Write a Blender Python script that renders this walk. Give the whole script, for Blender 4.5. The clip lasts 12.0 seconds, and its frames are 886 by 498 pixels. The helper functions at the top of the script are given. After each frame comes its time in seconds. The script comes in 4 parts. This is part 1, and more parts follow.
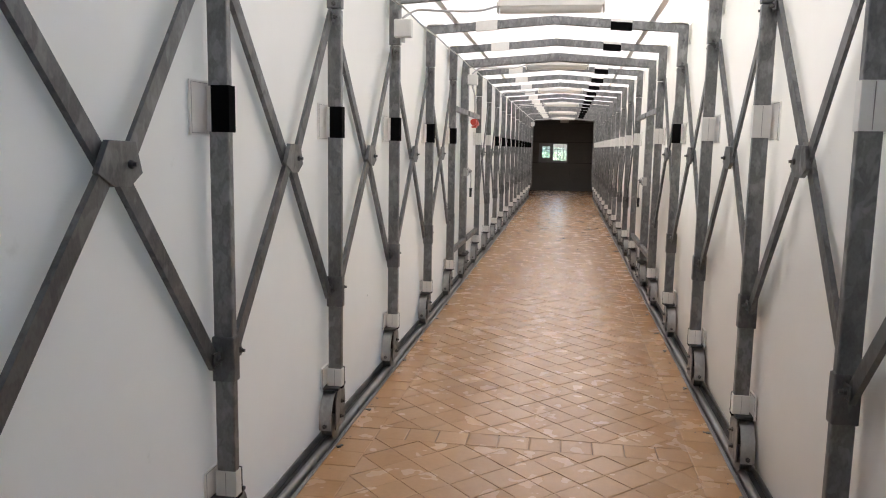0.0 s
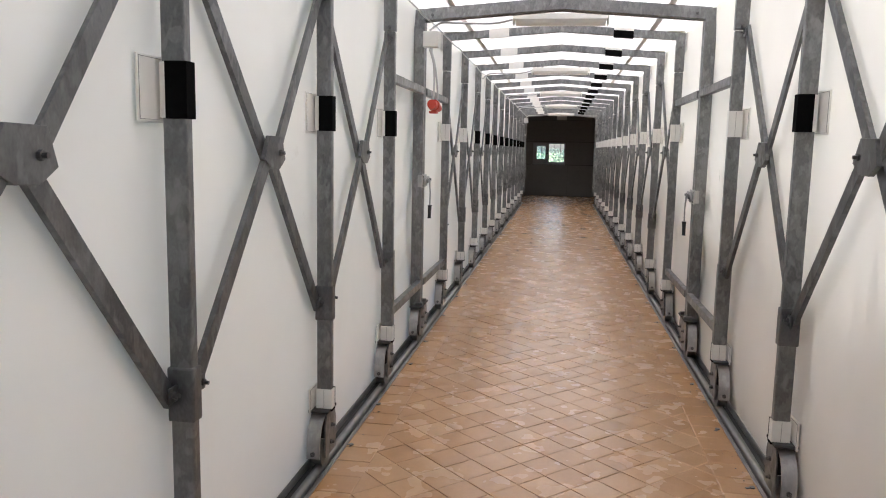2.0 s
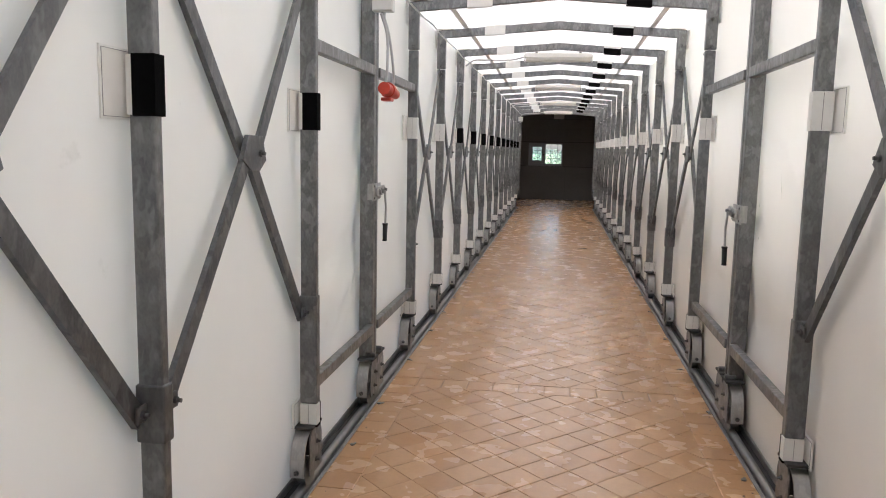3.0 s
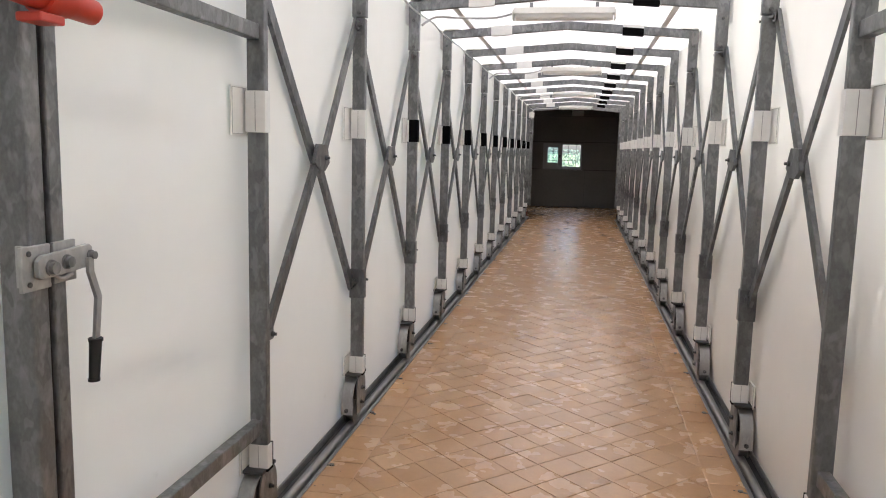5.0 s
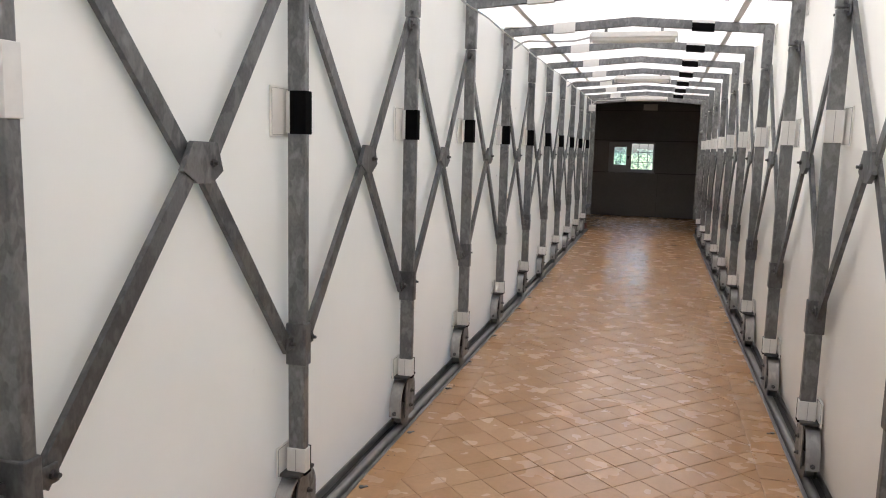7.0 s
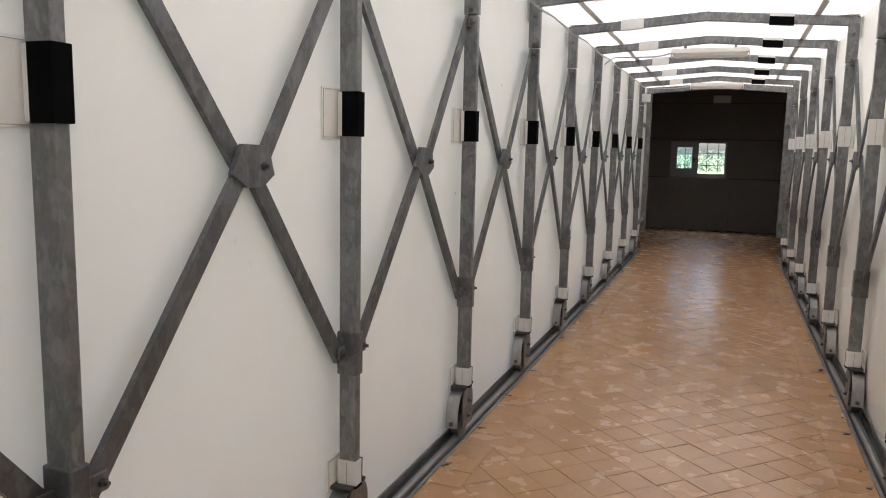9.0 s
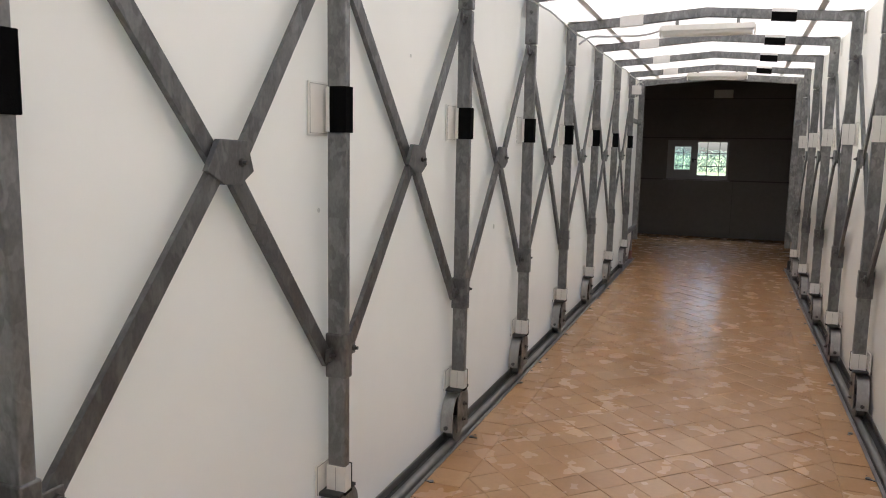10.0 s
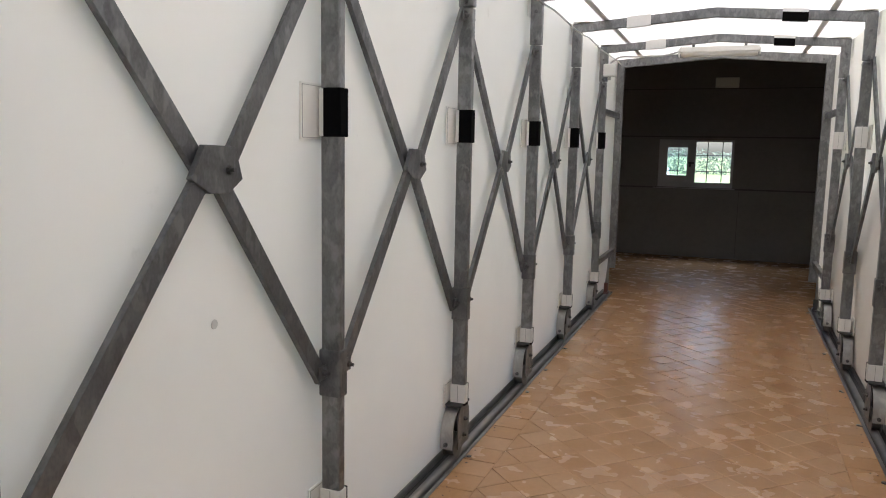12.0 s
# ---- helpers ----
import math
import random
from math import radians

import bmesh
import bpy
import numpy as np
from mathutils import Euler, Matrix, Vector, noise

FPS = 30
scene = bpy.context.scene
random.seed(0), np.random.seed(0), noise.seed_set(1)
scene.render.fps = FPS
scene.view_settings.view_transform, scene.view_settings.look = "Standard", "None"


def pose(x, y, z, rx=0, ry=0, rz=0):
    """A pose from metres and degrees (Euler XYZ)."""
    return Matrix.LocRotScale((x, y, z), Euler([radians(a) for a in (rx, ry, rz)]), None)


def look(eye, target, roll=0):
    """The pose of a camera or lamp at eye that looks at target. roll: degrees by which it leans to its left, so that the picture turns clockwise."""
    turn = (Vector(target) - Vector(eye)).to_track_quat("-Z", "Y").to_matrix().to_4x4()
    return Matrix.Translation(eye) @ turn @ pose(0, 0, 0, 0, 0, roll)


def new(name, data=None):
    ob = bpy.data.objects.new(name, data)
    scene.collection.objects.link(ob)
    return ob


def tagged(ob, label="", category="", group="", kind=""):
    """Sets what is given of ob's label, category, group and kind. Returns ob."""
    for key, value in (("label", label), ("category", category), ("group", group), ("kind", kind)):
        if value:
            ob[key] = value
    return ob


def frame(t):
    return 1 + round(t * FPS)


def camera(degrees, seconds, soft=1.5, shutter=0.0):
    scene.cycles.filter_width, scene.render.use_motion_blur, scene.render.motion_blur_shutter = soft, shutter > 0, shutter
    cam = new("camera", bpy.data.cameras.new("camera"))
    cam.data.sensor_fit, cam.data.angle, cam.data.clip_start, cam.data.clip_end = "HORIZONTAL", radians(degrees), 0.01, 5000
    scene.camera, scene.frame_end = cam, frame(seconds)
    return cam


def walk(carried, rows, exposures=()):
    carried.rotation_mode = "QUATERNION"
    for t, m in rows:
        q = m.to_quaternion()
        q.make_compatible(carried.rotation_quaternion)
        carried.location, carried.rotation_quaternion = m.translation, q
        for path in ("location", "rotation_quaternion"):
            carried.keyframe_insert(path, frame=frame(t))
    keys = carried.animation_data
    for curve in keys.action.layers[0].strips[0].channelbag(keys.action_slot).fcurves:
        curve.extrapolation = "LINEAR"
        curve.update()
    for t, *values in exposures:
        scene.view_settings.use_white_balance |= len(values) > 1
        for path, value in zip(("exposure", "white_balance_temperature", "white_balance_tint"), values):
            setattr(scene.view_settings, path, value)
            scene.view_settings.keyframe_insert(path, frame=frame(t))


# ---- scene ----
# Camera: seconds, place in metres, pitch, roll, yaw in degrees.
cam = camera(61.0, 12.0, soft=1.05)
PATH = [
    (0.0, -0.000, 0.000, 1.508, -7.71, -0.99, 9.27),
    (0.5, 0.022, 0.733, 1.501, -7.67, -1.11, 9.14),
    (1.0, -0.030, 1.456, 1.487, -7.62, -1.15, 9.13),
    (1.5, -0.048, 2.193, 1.481, -7.64, -1.18, 9.05),
    (2.0, -0.098, 2.898, 1.481, -7.64, -1.15, 8.85),
    (2.5, -0.088, 3.638, 1.479, -7.60, -1.17, 8.71),
    (3.0, -0.104, 4.307, 1.479, -7.57, -1.17, 8.63),
    (5.0, 0.021, 6.934, 1.505, -7.61, -1.36, 10.35),
    (5.5, 0.029, 7.585, 1.506, -7.66, -1.38, 11.19),
    (6.0, 0.043, 8.191, 1.510, -7.68, -1.42, 13.06),
    (6.5, 0.083, 8.853, 1.507, -7.73, -1.47, 14.37),
    (7.0, 0.108, 9.502, 1.514, -7.77, -1.46, 15.85),
    (9.0, 0.100, 12.067, 1.514, -7.72, -1.15, 20.79),
    (9.5, 0.108, 12.732, 1.510, -7.67, -1.11, 21.05),
    (10.0, 0.111, 13.381, 1.499, -7.64, -1.04, 20.99),
    (10.5, 0.089, 14.037, 1.495, -7.59, -0.98, 20.98),
    (11.0, 0.079, 14.662, 1.496, -7.58, -0.93, 21.02),
    (11.5, 0.063, 15.331, 1.499, -7.57, -0.96, 21.21),
    (12.0, 0.063, 15.954, 1.511, -7.54, -1.06, 21.16),
]
EXPOSURES = [(0.0, 2.98, 6650, 13), (1.0, 2.86, 6500, 13), (2.5, 2.85, 6420, 13), (5.5, 2.83, 6420, 13), (7.0, 2.78, 6450, 13), (9.5, 2.58, 6600, 13), (12.0, 2.6, 6450, 12)]
walk(cam, [(t, pose(x, y, z, 90 + pitch, roll, yaw)) for t, x, y, z, pitch, roll, yaw in PATH], EXPOSURES)

# ---- daylight ----
SUN_EL, SUN_AZ = 50.0, 148.0
world = bpy.data.worlds.new("sky")
scene.world = world
world.use_nodes = True
wn = world.node_tree.nodes
sky = wn.new("ShaderNodeTexSky")
sky.sky_type = "NISHITA"
sky.sun_disc = False
sky.dust_density, sky.ozone_density = 4.0, 1.0
sky.sun_elevation, sky.sun_rotation = radians(SUN_EL), radians(SUN_AZ)
wn["Background"].inputs["Strength"].default_value = 0.15
world.node_tree.links.new(sky.outputs["Color"], wn["Background"].inputs["Color"])
sun = new("sun", bpy.data.lights.new("sun", "SUN"))
sun.data.energy, sun.data.angle, sun.data.color = 2.8, radians(1.0), (1.0, 0.96, 0.91)
az = radians(SUN_AZ)
away = Vector((math.sin(az) * math.cos(radians(SUN_EL)), math.cos(az) * math.cos(radians(SUN_EL)), math.sin(radians(SUN_EL))))
sun.matrix_world = look(away * 30, (0, 0, 0))

# added area lamp outside, above the far building's small window, boosting its sky glare
window_fill_lamp = new("window_fill_lamp", bpy.data.lights.new("window_fill_lamp", "AREA"))
window_fill_lamp.data.shape, window_fill_lamp.data.size, window_fill_lamp.data.size_y = "RECTANGLE", 0.98, 0.6
window_fill_lamp.data.energy, window_fill_lamp.data.color = 8.0, (0.80, 0.90, 1.0)
window_fill_lamp.matrix_world = look((-0.475, 27.8, 2.12), (-0.40, 23.5, 0.0))


# ---- materials ----
def material(name):
    m = bpy.data.materials.new(name)
    m.use_nodes = True
    return m, m.node_tree.nodes, m.node_tree.links, m.node_tree.nodes["Principled BSDF"]


def coords(nodes, links, scale=(1, 1, 1), world_space=True):
    tex = nodes.new("ShaderNodeNewGeometry" if world_space else "ShaderNodeTexCoord")
    mp = nodes.new("ShaderNodeMapping")
    mp.inputs["Scale"].default_value = scale
    links.new(tex.outputs["Position" if world_space else "Object"], mp.inputs["Vector"])
    return mp.outputs["Vector"]


def noise_tex(nodes, links, vec, scale, detail=4.0, rough=0.55):
    n = nodes.new("ShaderNodeTexNoise")
    n.inputs["Scale"].default_value, n.inputs["Detail"].default_value, n.inputs["Roughness"].default_value = scale, detail, rough
    links.new(vec, n.inputs["Vector"])
    return n.outputs["Fac"]


def ramp(nodes, links, fac, stops):
    r = nodes.new("ShaderNodeValToRGB")
    while len(r.color_ramp.elements) < len(stops):
        r.color_ramp.elements.new(0.5)
    for e, (at, c) in zip(r.color_ramp.elements, stops):
        e.position, e.color = at, (*c, 1) if len(c) == 3 else c
    links.new(fac, r.inputs["Fac"])
    return r.outputs["Color"]


def mixed(nodes, links, fac, a, b, mode="MIX"):
    m = nodes.new("ShaderNodeMix")
    m.data_type, m.blend_type = "RGBA", mode
    for sock, v in ((m.inputs[0], fac), (m.inputs[6], a), (m.inputs[7], b)):
        if isinstance(v, (int, float)):
            sock.default_value = v
        elif isinstance(v, tuple):
            sock.default_value = (*v, 1)
        else:
            links.new(v, sock)
    return m.outputs[2]


def bump(nodes, links, bsdf, height, strength, distance):
    b = nodes.new("ShaderNodeBump")
    b.inputs["Strength"].default_value, b.inputs["Distance"].default_value = strength, distance
    links.new(height, b.inputs["Height"])
    links.new(b.outputs["Normal"], bsdf.inputs["Normal"])


def galvanised(name, dark, light, patch=16.0, metallic=0.55):
    m, n, l, b = material(name)
    vec = coords(n, l, (1, 1, 0.6))
    warp = n.new("ShaderNodeTexNoise")
    warp.inputs["Scale"].default_value = 18
    l.new(vec, warp.inputs["Vector"])
    off = n.new("ShaderNodeVectorMath")
    off.operation = "MULTIPLY_ADD"
    off.inputs[1].default_value = (0.14, 0.14, 0.10)
    l.new(warp.outputs["Color"], off.inputs[0])
    l.new(vec, off.inputs[2])
    v = n.new("ShaderNodeTexVoronoi")
    v.feature = "SMOOTH_F1"
    v.inputs["Smoothness"].default_value = 0.3
    v.inputs["Scale"].default_value = patch
    l.new(off.outputs[0], v.inputs["Vector"])
    cell = n.new("ShaderNodeSeparateColor")
    l.new(v.outputs["Color"], cell.inputs[0])
    col = ramp(n, l, cell.outputs[0], [(0.25, dark), (0.62, tuple(0.5 * (a + c) for a, c in zip(dark, light))), (0.9, light)])
    fine = noise_tex(n, l, vec, 140, 3)
    big = noise_tex(n, l, vec, 1.7, 3)
    soft = noise_tex(n, l, vec, 9, 4)
    col = mixed(n, l, 0.5, col, ramp(n, l, soft, [(0.3, dark), (0.72, light)]))
    col = mixed(n, l, 0.25, col, ramp(n, l, fine, [(0.3, dark), (0.7, light)]))
    smear = noise_tex(n, l, coords(n, l, (1, 1, 0.45)), 34, 2, 0.4)
    col = mixed(n, l, ramp(n, l, smear, [(0.56, (0, 0, 0)), (0.68, (0.45, 0.45, 0.45))]), col, tuple(min(1.0, 1.2 * c) for c in light))
    col = mixed(n, l, ramp(n, l, big, [(0.35, (0, 0, 0)), (0.75, (0.45, 0.45, 0.45))]), col, tuple(0.75 * c for c in dark))
    l.new(col, b.inputs["Base Color"])
    b.inputs["Metallic"].default_value = metallic
    l.new(ramp(n, l, cell.outputs[1], [(0.0, (0.36,) * 3), (1.0, (0.54,) * 3)]), b.inputs["Roughness"])
    bump(n, l, b, fine, 0.12, 0.002)
    return m


def plain(name, colour, rough=0.6, metallic=0.0, var=0.15, scale=30.0, relief=0.05):
    m, n, l, b = material(name)
    vec = coords(n, l)
    f, g = noise_tex(n, l, vec, scale), noise_tex(n, l, vec, scale / 9)
    lo, hi = tuple(c * (1 - var) for c in colour), tuple(min(1, c * (1 + var)) for c in colour)
    col = mixed(n, l, 0.5, ramp(n, l, f, [(0.3, lo), (0.7, hi)]), ramp(n, l, g, [(0.3, lo), (0.7, hi)]))
    l.new(col, b.inputs["Base Color"])
    b.inputs["Roughness"].default_value, b.inputs["Metallic"].default_value = rough, metallic
    bump(n, l, b, f, relief, 0.002)
    return m


def membrane(name, colour, through_share, gloss=0.45):
    m, n, l, b = material(name)
    vec = coords(n, l)
    weave = noise_tex(n, l, vec, 420, 2)
    cloud = noise_tex(n, l, vec, 1.1, 4)
    spots = noise_tex(n, l, vec, 7.5, 5, 0.6)
    lo = tuple(c * 0.93 for c in colour)
    col = ramp(n, l, cloud, [(0.3, lo), (0.7, colour)])
    col = mixed(n, l, ramp(n, l, spots, [(0.70, (0, 0, 0)), (0.80, (0.35, 0.35, 0.35))]), col, (0.55, 0.52, 0.46))
    l.new(col, b.inputs["Base Color"])
    b.inputs["Roughness"].default_value = gloss
    b.inputs["Specular IOR Level"].default_value = 0.35
    t = n.new("ShaderNodeBsdfTranslucent")
    l.new(col, t.inputs["Color"])
    mix = n.new("ShaderNodeMixShader")
    mix.inputs[0].default_value = through_share
    out = n["Material Output"]
    l.new(b.outputs[0], mix.inputs[1])
    l.new(t.outputs[0], mix.inputs[2])
    l.new(mix.outputs[0], out.inputs["Surface"])
    folds = noise_tex(n, l, coords(n, l, (1, 1.0, 0.45)), 2.6, 2)
    total = n.new("ShaderNodeMath")
    total.operation = "MULTIPLY_ADD"
    total.inputs[1].default_value = 0.012
    l.new(weave, total.inputs[0])
    l.new(folds, total.inputs[2])
    bump(n, l, b, total.outputs[0], 0.36, 0.03)
    return m


def tile_material(name, per_object, tone=(1.05, 1.06, 1.01)):
    def shade(r, g, b_):
        return (r * tone[0], g * tone[1], b_ * tone[2])
    m, n, l, b = material(name)
    vec = coords(n, l)
    if per_object:
        rnd = n.new("ShaderNodeObjectInfo").outputs["Random"]
    else:
        rnd = n.new("ShaderNodeNewGeometry").outputs["Random Per Island"]
    col = ramp(n, l, rnd, [(0.0, shade(0.36, 0.19, 0.093)), (0.2, shade(0.385, 0.213, 0.107)), (0.6, shade(0.41, 0.232, 0.12)), (0.85, shade(0.435, 0.255, 0.136)), (1.0, shade(0.465, 0.285, 0.16))])
    fine, mid, wear = noise_tex(n, l, vec, 260, 3), noise_tex(n, l, vec, 7, 2), noise_tex(n, l, vec, 1.3, 3)
    col = mixed(n, l, 0.22, col, ramp(n, l, mid, [(0.25, shade(0.31, 0.165, 0.085)), (0.5, shade(0.395, 0.228, 0.13)), (0.75, shade(0.48, 0.31, 0.20))]))
    col = mixed(n, l, ramp(n, l, wear, [(0.5, (0, 0, 0)), (0.8, (0.3, 0.3, 0.3))]), col, shade(0.50, 0.33, 0.21))
    grain = noise_tex(n, l, vec, 38, 5, 0.65)
    col = mixed(n, l, 0.28, col, ramp(n, l, grain, [(0.3, (0.36, 0.36, 0.36)), (0.55, (0.5, 0.5, 0.5)), (0.75, (0.60, 0.60, 0.60))]), "OVERLAY")
    l.new(col, b.inputs["Base Color"])
    l.new(ramp(n, l, mid, [(0.3, (0.20,) * 3), (0.7, (0.30,) * 3)]), b.inputs["Roughness"])
    b.inputs["Specular IOR Level"].default_value = 0.5
    both = n.new("ShaderNodeMath")
    both.operation = "MULTIPLY_ADD"
    both.inputs[1].default_value = 0.25
    l.new(mid, both.inputs[0])
    l.new(fine, both.inputs[2])
    bump(n, l, b, both.outputs[0], 0.07, 0.004)
    return m


GALV = galvanised("galvanised_steel", (0.105, 0.108, 0.108), (0.30, 0.305, 0.305), 30.0)
GALV_DARK = galvanised("galvanised_brace_steel", (0.075, 0.077, 0.078), (0.22, 0.224, 0.226), 20.0)
GALV_FORK = galvanised("zinc_plated_fork", (0.33, 0.33, 0.32), (0.48, 0.48, 0.465), 30.0)
BOLT = plain("dark_bolt_steel", (0.12, 0.12, 0.12), 0.45, 0.8)
RAIL = plain("worn_rail_steel", (0.22, 0.217, 0.208), 0.42, 0.6, 0.3, 12)
CHANNEL = plain("dirty_channel_steel", (0.05, 0.05, 0.049), 0.7, 0.2, 0.35, 14)
WHEEL = plain("wheel_iron", (0.17, 0.17, 0.165), 0.5, 0.6)
WALL_PVC = membrane("white_pvc_wall_sheet", (0.87, 0.848, 0.80), 0.072)
ROOF_PVC = membrane("white_pvc_roof_sheet", (0.90, 0.895, 0.88), 0.17)
SEAM_PVC = membrane("double_pvc_seam", (0.78, 0.765, 0.73), 0.15)
STRAP_WHITE = plain("white_pvc_strap", (0.72, 0.715, 0.68), 0.5, 0, 0.06, 40)
FLAP = plain("white_pvc_flap", (0.80, 0.785, 0.735), 0.5, 0, 0.03, 40)
STITCH = plain("grey_thread", (0.30, 0.29, 0.275), 0.9)
VELCRO = plain("black_velcro", (0.004, 0.004, 0.004), 1.0, 0, 0.3, 300, 0.4)
VELCRO.node_tree.nodes["Principled BSDF"].inputs["Specular IOR Level"].default_value = 0.05
GROUT, rn, rl, rb = material("brown_grout")
rvec = coords(rn, rl)
rl.new(mixed(rn, rl, ramp(rn, rl, noise_tex(rn, rl, rvec, 2.2, 5), [(0.44, (0, 0, 0)), (0.62, (1, 1, 1))]), (0.27, 0.16, 0.088), (0.13, 0.077, 0.047)), rb.inputs["Base Color"])
rb.inputs["Roughness"].default_value = 0.9
bump(rn, rl, rb, noise_tex(rn, rl, rvec, 120), 0.3, 0.002)
TILE_ONE = tile_material("terracotta_tile", True)
TILE_MANY = tile_material("terracotta_tile_field", False)
EDGE_ONE = tile_material("terracotta_edge_tile", True, (1.05, 1.04, 0.95))
EDGE_MANY = tile_material("terracotta_edge_tile_field", False, (1.05, 1.04, 0.95))
LAMP_BODY = plain("cream_lamp_housing", (0.66, 0.65, 0.60), 0.45, 0, 0.06)
LAMP_COVER = plain("frosted_lamp_cover", (0.78, 0.78, 0.74), 0.25, 0, 0.04)
TUBE = plain("white_lamp_tube", (0.85, 0.85, 0.83), 0.3, 0, 0.02)
BOX_GREY = plain("grey_plastic_box", (0.60, 0.60, 0.57), 0.5, 0, 0.05)
CABLE = plain("grey_cable", (0.42, 0.42, 0.41), 0.5, 0, 0.08)
RED = plain("red_connector_plastic", (0.50, 0.045, 0.025), 0.4, 0, 0.12)
RUBBER = plain("black_rubber_grip", (0.015, 0.015, 0.015), 0.6)
PANEL = plain("grey_brown_wall_panel", (0.155, 0.147, 0.138), 0.6, 0, 0.12, 18)
PANEL_DARK = plain("dark_panel_joint", (0.07, 0.065, 0.06), 0.7, 0, 0.12)
FRAME_WHITE = plain("grey_white_window_frame", (0.34, 0.345, 0.35), 0.4, 0, 0.04)
BAR_BLACK = plain("black_iron_bar", (0.03, 0.03, 0.03), 0.5, 0.5)
PRIMER = plain("rust_red_primer", (0.11, 0.03, 0.022), 0.6, 0, 0.3)
SCUFF = plain("grey_scuff", (0.60, 0.59, 0.55), 0.9, 0, 0.15, 60)
DEBRIS = plain("dark_dirt_flake", (0.07, 0.055, 0.04), 0.9, 0, 0.5, 90)
CONCRETE = plain("outdoor_concrete", (0.34, 0.33, 0.31), 0.9, 0, 0.2, 6)
GRASS = plain("grass_ground", (0.11, 0.17, 0.07), 0.9, 0, 0.4, 5)
LEAF = plain("leaf_green", (0.09, 0.125, 0.11), 0.6, 0, 0.5, 9)

BLADE = plain("tall_grass_blade", (0.12, 0.17, 0.05), 0.6, 0, 0.4, 12)

for soft_leaf in (LEAF, BLADE):
    nt = soft_leaf.node_tree
    tl, mx = nt.nodes.new("ShaderNodeBsdfTranslucent"), nt.nodes.new("ShaderNodeMixShader")
    tl.inputs["Color"].default_value = (0.19, 0.26, 0.20, 1)
    mx.inputs[0].default_value = 0.45
    nt.links.new(nt.nodes["Principled BSDF"].outputs[0], mx.inputs[1])
    nt.links.new(tl.outputs[0], mx.inputs[2])
    nt.links.new(mx.outputs[0], nt.nodes["Material Output"].inputs["Surface"])
WATER_BLUE = plain("pale_blue_panel", (0.35, 0.45, 0.60), 0.5, 0, 0.1)
GLASS, gn, gl, gb = material("window_glass")
gb.inputs["Base Color"].default_value = (0.80, 0.96, 1.0, 1)
gb.inputs["Transmission Weight"].default_value, gb.inputs["Roughness"].default_value, gb.inputs["IOR"].default_value = 1.0, 0.0, 1.45

# ---- building helpers ----
MESHES = {}


def shape(key, mat, fn, smooth=False):
    """A mesh built once by fn(bm) and shared after that under its key."""
    if key not in MESHES:
        bm = bmesh.new()
        fn(bm)
        bmesh.ops.recalc_face_normals(bm, faces=bm.faces[:])
        me = bpy.data.meshes.new(str(key[0]))
        bm.to_mesh(me)
        bm.free()
        me.materials.append(mat)
        if smooth:
            me.shade_smooth()
            me.set_sharp_from_angle(angle=radians(40))
        MESHES[key] = me
    return MESHES[key]


def part(name, me, parent, at=(0, 0, 0), label=""):
    ob = new(name, me)
    ob.parent = parent
    ob.location = at
    return tagged(ob, label)


def thing(name, at, label, category, group="", kind=""):
    ob = new(name)
    ob.location = at
    ob.empty_display_size = 0.1
    return tagged(ob, label, category, group, kind)


def box(bm, x0, x1, y0, y1, z0, z1, bevel=0.0):
    r = bmesh.ops.create_cube(bm, size=1)
    for v in r["verts"]:
        v.co = Vector(((x0 + x1) / 2 + v.co.x * (x1 - x0), (y0 + y1) / 2 + v.co.y * (y1 - y0), (z0 + z1) / 2 + v.co.z * (z1 - z0)))
    if bevel:
        edges = {e for v in r["verts"] for e in v.link_edges}
        bmesh.ops.bevel(bm, geom=list(edges), offset=bevel, segments=2, affect="EDGES", profile=0.5)
    return r


def prism(bm, outline, axis, a, b):
    """The outline (pairs in the other two axes, in xyz order) pushed along an axis from a to b."""
    def at(u, v, w):
        return {"x": (w, u, v), "y": (u, w, v), "z": (u, v, w)}[axis]
    lo = [bm.verts.new(at(u, v, a)) for u, v in outline]
    hi = [bm.verts.new(at(u, v, b)) for u, v in outline]
    bm.faces.new(lo)
    bm.faces.new(hi[::-1])
    for i in range(len(outline)):
        j = (i + 1) % len(outline)
        bm.faces.new((lo[i], hi[i], hi[j], lo[j]))


def cyl(bm, p, q, r, n=12, r2=None):
    p, q = Vector(p), Vector(q)
    d = q - p
    m = Matrix.Translation((p + q) / 2) @ d.to_track_quat("Z", "Y").to_matrix().to_4x4()
    bmesh.ops.create_cone(bm, cap_ends=True, segments=n, radius1=r, radius2=r if r2 is None else r2, depth=d.length, matrix=m)


def tube(bm, pts, r, n=8):
    """A round cable along points."""
    pts = [Vector(q) for q in pts]
    rings = []
    for i, q in enumerate(pts):
        d = (pts[min(i + 1, len(pts) - 1)] - pts[max(i - 1, 0)]).normalized()
        side = d.cross(Vector((0.31, 0.17, 0.93))).normalized()
        up = side.cross(d)
        rings.append([bm.verts.new(q + r * (math.cos(a) * side + math.sin(a) * up)) for a in (2 * math.pi * k / n for k in range(n))])
    for a, b in zip(rings, rings[1:]):
        for k in range(n):
            bm.faces.new((a[k], a[(k + 1) % n], b[(k + 1) % n], b[k]))
    bm.faces.new(rings[0][::-1])
    bm.faces.new(rings[-1])


